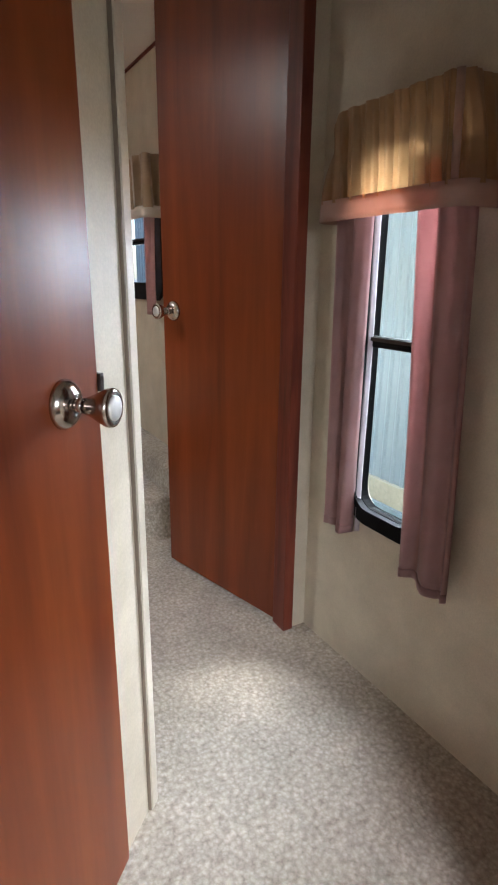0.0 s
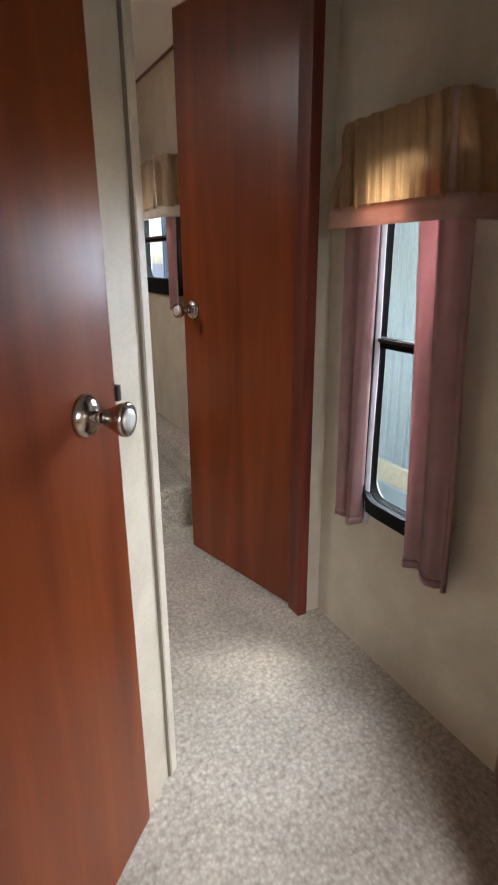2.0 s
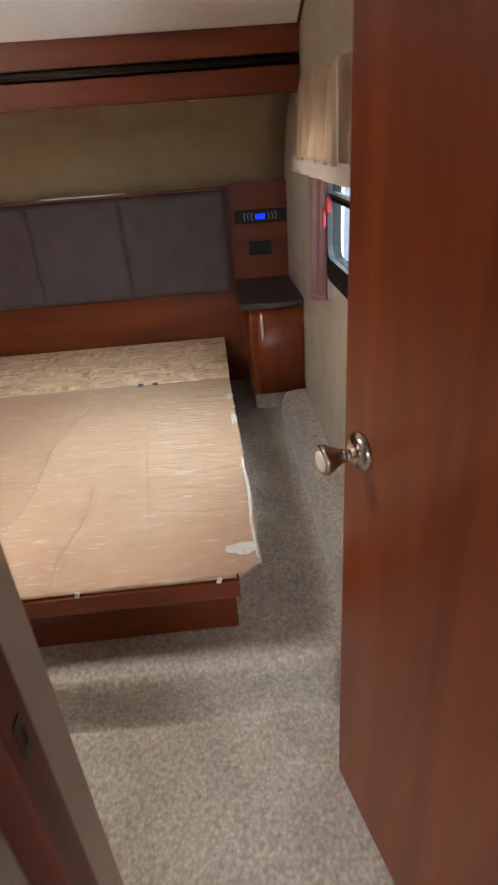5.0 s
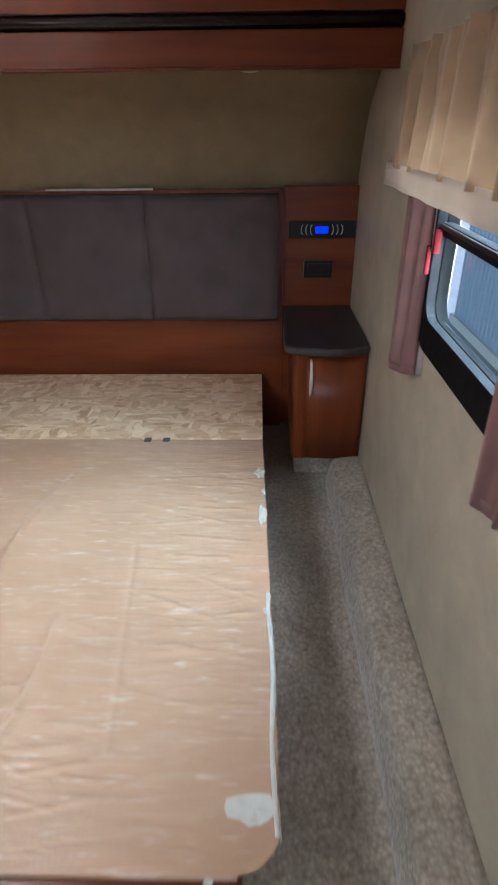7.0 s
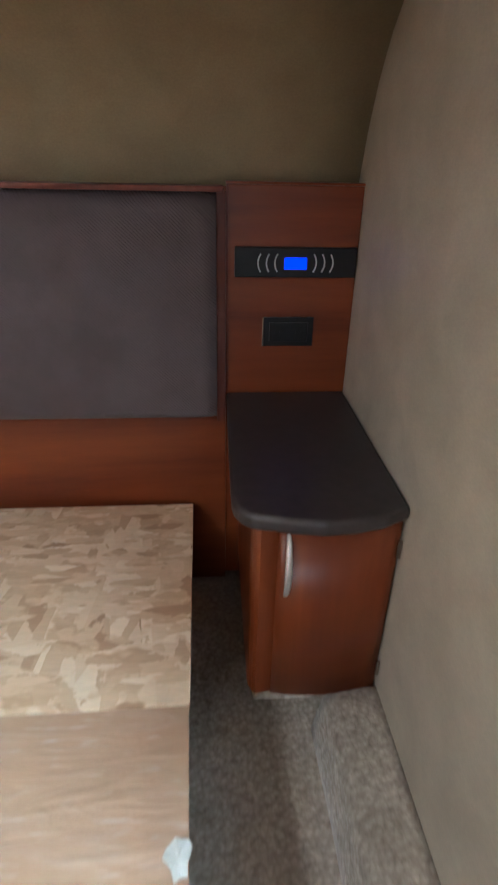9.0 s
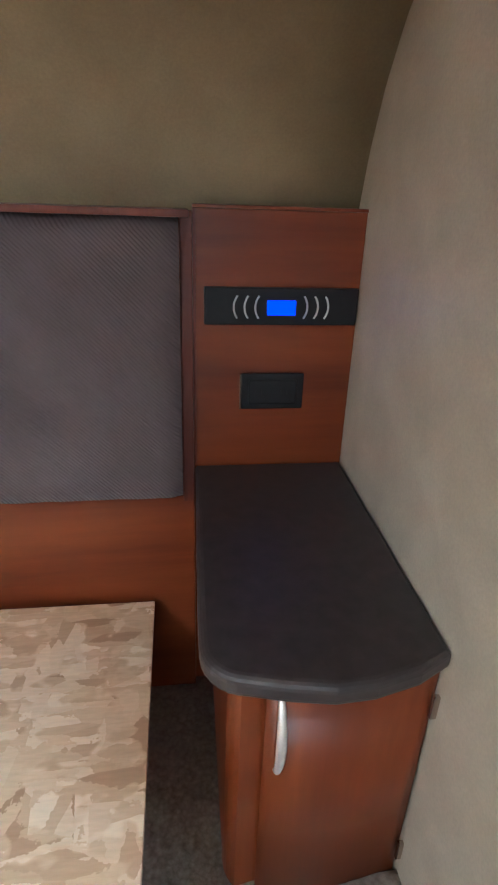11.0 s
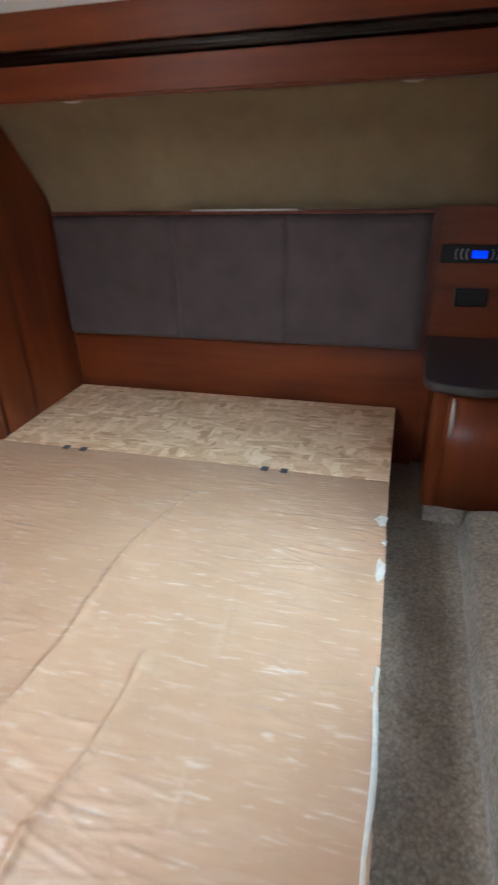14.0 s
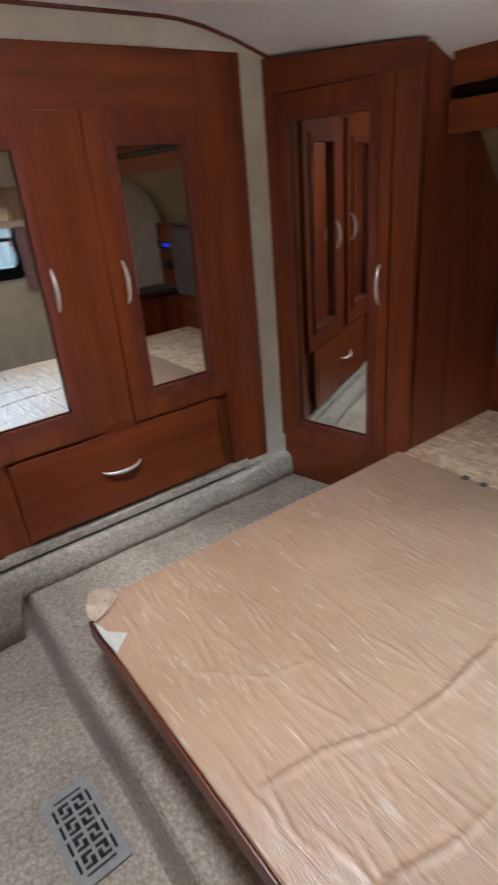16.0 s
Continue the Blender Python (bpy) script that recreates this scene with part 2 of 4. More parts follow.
def osb_mat():
    m, nt, b = nodes_of("oriented_strand_board")
    cols = []
    for k, (sx, sy, rot) in enumerate(((12, 44, 0.12), (34, 15, -0.45), (14, 52, 0.7))):
        vo = nt.nodes.new("ShaderNodeTexVoronoi")
        vo.inputs["Scale"].default_value = 1.0
        base = coords(nt, (sx, sy, 10), (0, 0, rot))
        wob = noise_tex(nt, coords(nt, (1, 1, 1)), 34 + 9 * k, 4, 0.65)
        nt.links.new(mix(nt, 0.75, base, wob, "ADD"), vo.inputs["Vector"])
        cols.append(vo.outputs["Color"])
    sel = noise_tex(nt, coords(nt, (1, 1, 1)), 14, 2)
    c1 = mix(nt, ramp(nt, sel, [(0.45, (0, 0, 0)), (0.5, (1, 1, 1))]), cols[0], cols[1])
    sel2 = noise_tex(nt, coords(nt, (1, 1.3, 1)), 9, 2)
    c2 = mix(nt, ramp(nt, sel2, [(0.54, (0, 0, 0)), (0.58, (1, 1, 1))]), c1, cols[2])
    bw = nt.nodes.new("ShaderNodeRGBToBW")
    nt.links.new(c2, bw.inputs[0])
    col = ramp(nt, bw.outputs[0], [(0.10, (0.44, 0.26, 0.145)), (0.25, (0.58, 0.375, 0.225)), (0.6, (0.70, 0.485, 0.31)), (0.9, (0.84, 0.66, 0.48))])
    grain = noise_tex(nt, coords(nt, (30, 160, 10), (0, 0, 0.3)), 1.0, 4)
    nt.links.new(mix(nt, 0.5, col, ramp(nt, grain, [(0.3, (0.8, 0.78, 0.75)), (0.7, (1.05, 1.05, 1.05))]), "MULTIPLY"), b.inputs["Base Color"])
    b.inputs["Roughness"].default_value = 0.6
    bump(nt, b, bw.outputs[0], 0.3, 0.002)
    return m


OSB = osb_mat()


# ---------------------------------------------------------------- building helpers
def part(name, bm, material, parent=None, label="", smooth=False):
    me = bpy.data.meshes.new(name)
    bmesh.ops.recalc_face_normals(bm, faces=bm.faces)
    bm.to_mesh(me)
    bm.free()
    me.materials.append(material)
    if smooth:
        for p in me.polygons:
            p.use_smooth = True
    ob = new(name, me)
    if parent:
        ob.parent = parent
        ob.matrix_parent_inverse = parent.matrix_basis.inverted()
    if label:
        tagged(ob, label)
    return ob


def thing(name, at, label, category, group="", kind=""):
    ob = new(name)
    ob.empty_display_size = 0.05
    ob.location = at
    return tagged(ob, label, category, group, kind)


def setting(name, bm, material, label, category, smooth=False):
    return tagged(part(name, bm, material, None, "", smooth), label, category, "", "structure")


def add_box(bm, lo, hi, bevel=0.0, m=None, segs=2):
    lo, hi = Vector(lo), Vector(hi)
    got = bmesh.ops.create_cube(bm, size=1)["verts"]
    for v in got:
        v.co = Vector([lo[i] + (v.co[i] + 0.5) * (hi[i] - lo[i]) for i in range(3)])
    if bevel:
        es = list({e for v in got for e in v.link_edges})
        out = bmesh.ops.bevel(bm, geom=es, offset=bevel, segments=segs, affect="EDGES", profile=0.7)
        got = list({v for f in out["faces"] for v in f.verts} | {v for v in got if v.is_valid})
    if m:
        seen = set()
        stack = [v for v in got if v.is_valid]
        while stack:
            v = stack.pop()
            if v not in seen:
                seen.add(v)
                stack += [e.other_vert(v) for e in v.link_edges]
        bmesh.ops.transform(bm, matrix=m, verts=list(seen))
    return bm


def box(lo, hi, bevel=0.0, m=None):
    return add_box(bmesh.new(), lo, hi, bevel, m)


def add_prism(bm, pts, axis, a, b):
    """A prism: the outline pts in the plane across axis, from a to b along it."""
    def at(p, q):
        return {"x": (q, p[0], p[1]), "y": (p[0], q, p[1]), "z": (p[0], p[1], q)}[axis]
    va = [bm.verts.new(at(p, a)) for p in pts]
    vb = [bm.verts.new(at(p, b)) for p in pts]
    bm.faces.new(va)
    bm.faces.new(vb[::-1])
    for i in range(len(pts)):
        j = (i + 1) % len(pts)
        bm.faces.new((va[i], va[j], vb[j], vb[i]))
    return bm


def prism(pts, axis, a, b):
    return add_prism(bmesh.new(), pts, axis, a, b)


def rounded(u0, v0, u1, v1, r, n=6):
    pts = []
    for cu, cv, a0 in ((u1 - r, v1 - r, 0), (u0 + r, v1 - r, 90), (u0 + r, v0 + r, 180), (u1 - r, v0 + r, 270)):
        for k in range(n + 1):
            a = radians(a0 + 90 * k / n)
            pts.append((cu + r * math.cos(a), cv + r * math.sin(a)))
    return pts


def plate(outer, holes, axis, a, b, m=None):
    """A flat plate with the outline outer and the given holes, from a to b along axis."""
    bm = bmesh.new()
    def at(p, q):
        return {"x": (q, p[0], p[1]), "y": (p[0], q, p[1]), "z": (p[0], p[1], q)}[axis]
    loops = []
    edges = []
    for pts in (outer, *holes):
        vs = [bm.verts.new(at(p, a)) for p in pts]
        loops.append(vs)
        edges += [bm.edges.new((vs[i], vs[(i + 1) % len(vs)])) for i in range(len(vs))]
    bmesh.ops.triangle_fill(bm, use_beauty=True, use_dissolve=False, edges=edges)
    faces = list(bm.faces)
    back = {v: bm.verts.new(Vector(v.co) + Vector(at((0, 0), b - a))) for vs in loops for v in vs}
    for f in faces:
        bm.faces.new([back[v] for v in reversed(f.verts)])
    for vs in loops:
        for i in range(len(vs)):
            j = (i + 1) % len(vs)
            bm.faces.new((vs[i], vs[j], back[vs[j]], back[vs[i]]))
    if m:
        bmesh.ops.transform(bm, matrix=m, verts=bm.verts)
    return bm


def lathe(profile, n=24, m=None):
    """A turned shape about z from (radius, height) pairs."""
    bm = bmesh.new()
    rings = [[bm.verts.new((r * math.cos(2 * math.pi * k / n), r * math.sin(2 * math.pi * k / n), z)) for k in range(n)] for r, z in profile]
    for p, q in zip(rings, rings[1:]):
        for k in range(n):
            bm.faces.new((p[k], p[(k + 1) % n], q[(k + 1) % n], q[k]))
    bm.faces.new(rings[0][::-1])
    bm.faces.new(rings[-1])
    if m:
        bmesh.ops.transform(bm, matrix=m, verts=bm.verts)
    return bm


def tube(points, radius, n=10, flat=1.0):
    """A round bar along points."""
    bm = bmesh.new()
    pts = [Vector(p) for p in points]
    rings = []
    for i, p in enumerate(pts):
        d = (pts[min(i + 1, len(pts) - 1)] - pts[max(i - 1, 0)]).normalized()
        side = d.orthogonal().normalized() if i == 0 else (side - d * side.dot(d)).normalized()
        up = d.cross(side)
        r = radius(i / (len(pts) - 1)) if callable(radius) else radius
        rings.append([bm.verts.new(p + r * (math.cos(2 * math.pi * k / n) * side + flat * math.sin(2 * math.pi * k / n) * up)) for k in range(n)])
    for p, q in zip(rings, rings[1:]):
        for k in range(n):
            bm.faces.new((p[k], p[(k + 1) % n], q[(k + 1) % n], q[k]))
    bm.faces.new(rings[0][::-1])
    bm.faces.new(rings[-1])
    return bm


def sheet(fn, nu, nv, thick=0.0):
    """A grid surface fn(u, v) for u, v in 0..1, given a thickness."""
    bm = bmesh.new()
    g = [[bm.verts.new(fn(i / nu, j / nv)) for j in range(nv + 1)] for i in range(nu + 1)]
    for i in range(nu):
        for j in range(nv):
            bm.faces.new((g[i][j], g[i + 1][j], g[i + 1][j + 1], g[i][j + 1]))
    if thick:
        bmesh.ops.recalc_face_normals(bm, faces=bm.faces)
        bmesh.ops.solidify(bm, geom=list(bm.faces), thickness=thick)
    return bm


def bow(p, q, out, sag, n=12):
    """Points of a bowed bar from p to q that stands off by sag along out."""
    p, q, out = Vector(p), Vector(q), Vector(out)
    return [p.lerp(q, k / n) + out * (sag * math.sin(math.pi * k / n) ** 0.6) for k in range(n + 1)]


# ---------------------------------------------------------------- plan
WX = 2.56          # inner face of the window wall
STEP = 0.188       # raised bedroom floor
STEP_Y = 3.34
CEIL_PROFILE = ((-0.7, 2.065), (4.25, 2.065), (4.33, 2.061), (4.42, 2.048), (4.55, 2.016), (4.72, 1.962), (4.87, 1.902), (4.935, 1.874), (5.03, 1.832), (5.25, 1.74), (5.45, 1.64))
FRONT_PROFILE = ((5.02, 1.745), (5.10, 1.725), (5.20, 1.685), (5.29, 1.635), (5.375, 1.565), (5.435, 1.485), (5.482, 1.39), (5.515, 1.28), (5.53, 1.1), (5.53, 0.0))
HALL_WIN = (2.025, 0.495, 2.305, 1.43)
BED_WIN = (3.68, 1.035, 4.350, 1.50)
# Ceiling opening for the assumed vent lamp; no vent is in view.
ASSUMED_VENT_HOLE = (0.79, 3.15, 1.17, 3.53)


# floors
def lower_floor():
    bm = bmesh.new()
    add_box(bm, (-0.75, -0.7, -0.08), (2.70, 3.5, 0.0))
    return bm


setting("floor", lower_floor(), CARPET, "beige cut-pile carpet on the hall floor", "carpet")


def riser(u):
    """The section of the carpeted step: (y, z) along u from its foot to the floor above."""
    pts = [(3.312, -0.008), (3.324, 0.004), (3.332, 0.028), (3.337, 0.08), (3.342, 0.14), (3.347, 0.166), (3.357, 0.182), (3.374, STEP), (3.41, STEP), (5.56, STEP)]
    s = u * (len(pts) - 1)
    i = min(int(s), len(pts) - 2)
    f = s - i
    return pts[i][0] * (1 - f) + pts[i + 1][0] * f, pts[i][1] * (1 - f) + pts[i + 1][1] * f


def raised_fn(u, v):
    y, z = riser(v)
    x = -0.05 + u * (WX + 0.05)
    return (x, y + 0.004 * math.sin(x * 9), z)


setting("floor_raised", sheet(raised_fn, 40, 36, 0.004), CARPET, "beige carpet rolled over the bedroom step", "carpet", True)


# right-hand carpeted ledge along the window wall
def ledge_fn(u, v):
    y = 3.30 + u * 1.64
    k = 0.002 * math.sin(y * 7) + 0.001 * math.sin(y * 19)
    pts = [(2.424, STEP - 0.008), (2.438, 0.262), (2.446, 0.294), (2.462, 0.308), (2.479, 0.314), (2.52, 0.316), (2.5595, 0.318)]
    s = v * 6
    i = min(int(s), 5)
    f = s - i
    return (pts[i][0] * (1 - f) + pts[i + 1][0] * f + k * (1 - v), y, pts[i][1] * (1 - f) + pts[i + 1][1] * f)


setting("carpet_ledge", sheet(ledge_fn, 40, 12, 0.003), CARPET, "carpet-wrapped ledge along the bedroom wall", "ledge", True)

# outer wall with the two windows
east = plate([(-0.7, 0), (5.7, 0), (5.7, 2.2), (-0.7, 2.2)],
             [rounded(HALL_WIN[0] + 0.01, HALL_WIN[1] + 0.01, HALL_WIN[2] - 0.01, HALL_WIN[3] - 0.01, 0.075)[::-1],
              rounded(BED_WIN[0] + 0.01, BED_WIN[1] + 0.01, BED_WIN[2] - 0.01, BED_WIN[3] - 0.01, 0.075)[::-1]], "x", WX, WX + 0.05)
setting("wall_east", east, WALL, "mottled beige vinyl wall with two windows", "wall")
# Unseen closing wall; its opening is invented for the rear fill lamp.
setting("wall_south", plate([(-0.75, 0), (2.66, 0), (2.66, 2.2), (-0.75, 2.2)], [[(1.2, 0.95), (2.3, 0.95), (2.3, 1.75), (1.2, 1.75)]], "y", -0.70, -0.64),
        WALL, "plain beige wall behind the hall", "wall")


# curved ceiling and front cap
def ceiling_mesh():
    bm = bmesh.new()
    flat = plate([(-0.8, -0.7), (2.62, -0.7), (2.62, 4.25), (-0.8, 4.25)],
                 [[(ASSUMED_VENT_HOLE[0], ASSUMED_VENT_HOLE[1]), (ASSUMED_VENT_HOLE[2], ASSUMED_VENT_HOLE[1]), (ASSUMED_VENT_HOLE[2], ASSUMED_VENT_HOLE[3]), (ASSUMED_VENT_HOLE[0], ASSUMED_VENT_HOLE[3])]], "z", 2.065, 2.10)
    me = bpy.data.meshes.new("flat")
    flat.to_mesh(me)
    flat.free()
    bm.from_mesh(me)
    bpy.data.meshes.remove(me)
    line = CEIL_PROFILE[1:]
    add_prism(bm, [*line, *[(y, z + 0.035) for y, z in line[::-1]]], "x", -0.8, 2.62)
    return bm


setting("ceiling", ceiling_mesh(), CEIL, "white vinyl ceiling that curves down to the front", "ceiling")


# Unseen shaft, made up to hold the overhead lamp.
vent = thing("assumed_roof_vent", (0.98, 3.34, 2.10), "unseen roof vent shaft assumed for light over the bedroom", "roof vent", "", "structure")
vx0, vy0, vx1, vy1 = ASSUMED_VENT_HOLE
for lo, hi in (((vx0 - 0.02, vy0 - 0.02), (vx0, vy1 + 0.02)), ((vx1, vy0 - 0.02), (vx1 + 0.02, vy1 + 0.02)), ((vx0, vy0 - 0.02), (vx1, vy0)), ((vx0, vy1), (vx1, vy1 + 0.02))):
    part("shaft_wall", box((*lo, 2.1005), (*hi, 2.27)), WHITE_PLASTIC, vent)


def front_fn(u, v):
    s = v * (len(FRONT_PROFILE) - 1)
    i = min(int(s), len(FRONT_PROFILE) - 2)
    f = s - i
    (y0, z0), (y1, z1) = FRONT_PROFILE[i], FRONT_PROFILE[i + 1]
    x = -0.1 + u * (WX + 0.1)
    return (x, y0 + (y1 - y0) * f + 0.045 * (x - 1.6), z0 + (z1 - z0) * f)


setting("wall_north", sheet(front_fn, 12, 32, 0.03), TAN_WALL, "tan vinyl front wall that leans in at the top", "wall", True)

# dark bead where the ceiling meets the side walls
for name, x in (("trim_east", WX - 0.004), ("trim_west", 0.006)):
    pts = [(x, y, z - 0.004) for y, z in CEIL_PROFILE[1:9]]
    pts = [Vector(a).lerp(Vector(b), k / 4) for a, b in zip(pts, pts[1:]) for k in range(4)] + [Vector(pts[-1])]
    first = Vector((x, 2.62, 2.061))
    setting(name, tube([first, *pts], 0.0075, 8), WOOD_TRIM, "thin dark bead along the curved ceiling edge", "trim", True)

# partition between hall and bedroom, with the doorway
PART_Y0, PART_Y1 = 2.505, 2.555
setting("wall_partition", plate([(-0.75, 0), (1.878, 0), (1.878, 2.0), (1.878, 2.065), (-0.75, 2.065)], [], "y", 2.669, 2.728),
        WALL, "beige partition between hall and bedroom", "wall")
setting("wall_partition_stub", box((2.507, PART_Y0, 0), (WX, PART_Y1, 2.065)), WALL, "narrow beige wall beside the hinge jamb", "wall")
setting("wall_partition_head", box((1.8785, PART_Y0, 2.0), (2.5065, 2.728, 2.065)), WALL, "beige panel above the bedroom doorway", "wall")
setting("wall_hall", box((1.815, 2.118, 0), (1.868, 2.668, 2.065)), WALL, "short beige wall beside the doorway", "wall")
# Unseen wood panels, added so the mirrors reflect a dark surface here.
closet = thing("unseen_panels", (0.9, 2.73, 0), "unseen cherry panels added to darken the mirrors' view", "closet")
for x0 in (0.06, 0.50):
    part("panel", box((x0, 2.7285, 0.01), (x0 + 0.434, 2.745, 1.97), 0.003), WOOD_V, closet)

# diagonal wall with the closed door
C0 = Vector((1.871, 2.118, 0))
DIAG = Matrix.Translation(C0) @ Matrix.Rotation(radians(225), 4, "Z")     # local x runs away from the corner, local y faces away from the hall
setting("wall_diagonal", plate([(0.0, 0), (0.125, 0), (0.125, 2.0), (0.747, 2.0), (0.747, 0), (1.06, 0), (1.06, 2.065), (0.0, 2.065)], [], "y", -0.045, -0.004, DIAG), WALL,
        "beige angled wall that holds a wooden door", "wall")
setting("trim_corner", box((-0.006, -0.022, 0), (0.020, 0.006, 2.062), 0.004, DIAG), PALE_TRIM, "pale corner moulding", "trim")
setting("trim_corner_line", box((0.0205, -0.006, 0), (0.0245, 0.0025, 2.062), 0.001, DIAG), JOINT, "thin brown line beside the moulding", "trim")
E1 = DIAG @ Vector((1.06, 0, 0))
setting("wall_west_hall", box((E1.x - 0.05, -0.7, 0), (E1.x, E1.y + 0.02, 2.065)), WALL, "plain beige hall wall", "wall")


def knob_set(parent, m):
    """Round door knob with its rose, along the local z axis."""
    part("rose", lathe([(0.035, 0), (0.035, 0.004), (0.0325, 0.009), (0.027, 0.014), (0.019, 0.0175), (0.011, 0.019)], 32, m), NICKEL, parent, "", True)
    part("neck", lathe([(0.0105, 0.017), (0.0095, 0.024), (0.0105, 0.032)], 24, m), NICKEL, parent, "", True)
    part("grip", lathe([(0.0105, 0.031), (0.0135, 0.040), (0.0180, 0.050), (0.0230, 0.060), (0.0262, 0.067), (0.0270, 0.072), (0.0258, 0.0755), (0.0225, 0.0770), (0.0180, 0.0765)], 32, m), NICKEL, parent, "flared polished grip", True)
    part("button", lathe([(0.0175, 0.0760), (0.0170, 0.0785), (0.010, 0.0795)], 24, m), SATIN, parent, "pale centre button", True)


def door_leaf(name, w, h, m, label, knob_x, knob_z, knob_sides):
    """A flush door in its own frame: x from the hinge, y through its thickness."""
    d = thing(name, m @ Vector((0, 0, 0.012)), label, "door", "", "structure")
    part("slab", box((0.0, 0.0, 0.012), (w, 0.034, h), 0.0015, m), WOOD_V, d)
    part("edge_band", box((w - 0.0005, 0.001, 0.013), (w + 0.0015, 0.033, h - 0.001), 0.0005, m), WOOD_TRIM, d, "dark red edge band")
    part("latch", box((w + 0.0012, 0.008, knob_z - 0.028), (w + 0.0030, 0.026, knob_z + 0.028), 0.001, m), DARK_METAL, d, "bronze latch plate")
    for side in knob_sides:
        k = part("door_knob", box((knob_x - 0.012, 0.012, knob_z - 0.012), (knob_x + 0.012, 0.022, knob_z + 0.012), 0.002, m), NICKEL, d, "polished nickel knob")
        km = m @ Matrix.Translation((knob_x, 0.034 if side > 0 else 0.0, knob_z)) @ Matrix.Rotation(radians(-90 if side > 0 else 90), 4, "X")
        knob_set(k, km)
    return d


# closed door in the angled wall
D1 = DIAG @ Matrix.Translation((0.742, 0.008, 0)) @ Matrix.Scale(-1, 4, (1, 0, 0)) @ Matrix.Translation((0, -0.034, 0))
door_leaf("door_1", 0.602, 1.975, D1, "closed cherry wood hall door with nickel knob", 0.510, 0.966, (1,))
setting("strike_lip", box((0.127, -0.003, 0.966), (0.1392, 0.0125, 0.994), 0.003, DIAG), DARK_METAL, "dark bronze strike lip on the door frame", "strike plate")
setting("trim_door_stop", box((0.126, -0.030, 0), (0.1385, -0.002, 2.0), 0.001, DIAG), WOOD_TRIM, "dark red door stop", "trim")

# open bedroom door
HINGE = Vector((2.478, 2.548, 0))
FREE = Vector((2.334, 3.131, 0))
ang = math.atan2(FREE.y - HINGE.y, FREE.x - HINGE.x)
D2 = Matrix.Translation(HINGE) @ Matrix.Rotation(ang, 4, "Z") @ Matrix.Translation((0, -0.034, 0))
door2 = door_leaf("door_2", (FREE - HINGE).length, 1.975, D2, "cherry wood bedroom door standing open", (FREE - HINGE).length - 0.062, 1.018, (1, -1))
for z in (0.25, 1.0, 1.75):
    hg = part("hinge", box((-0.004, 0.030, z - 0.036), (0.010, 0.0355, z + 0.036), 0.001, D2), NICKEL, door2, "small nickel hinge")
    part("pin", lathe([(0.0045, z - 0.038), (0.0045, z + 0.038)], 12, D2 @ Matrix.Translation((-0.004, 0.037, 0))), NICKEL, hg, "", True)


def casing(name, x0, x1, y0, y1, label):
    setting(name, box((x0, y0, 0), (x1, y1, 2.0), 0.004), WOOD_TRIM, label, "trim")


casing("trim_jamb_hinge", 2.470, 2.5065, 2.495, 2.562, "dark red door jamb on the hinge side")
setting("wall_partition_end", box((1.8785, 2.6405, 0), (1.893, 2.728, 1.9995)), WALL, "beige end of the partition beside the jamb", "wall")
casing("trim_jamb_latch", 1.8685, 1.909, 2.588, 2.640, "dark red door jamb on the latch side")
setting("trim_head", box((1.9105, 2.497, 1.982), (2.4695, 2.562, 1.9995), 0.003), WOOD_TRIM, "dark red door head", "trim")
strike = thing("strike_plate", (1.910, 2.614, 1.0), "dark bronze strike plate on the door jamb", "strike plate")
part("plate", plate(rounded(2.605, 0.995, 2.623, 1.045, 0.005), [rounded(2.610, 1.01, 2.618, 1.03, 0.003)[::-1]], "x", 1.9095, 1.9108), DARK_METAL, strike)

# second wooden door, folded back at the near end of the hall
D3 = Matrix.Translation((2.553, 1.738, 0)) @ Matrix.Rotation(radians(225), 4, "Z")
d3 = thing("door_3", (2.5, 1.7, 0.012), "dark cherry wood door standing open near window wall", "door", "", "structure")
part("slab", box((0.0, 0.0, 0.012), (0.42, 0.030, 1.975), 0.002, D3), WOOD_V, d3)


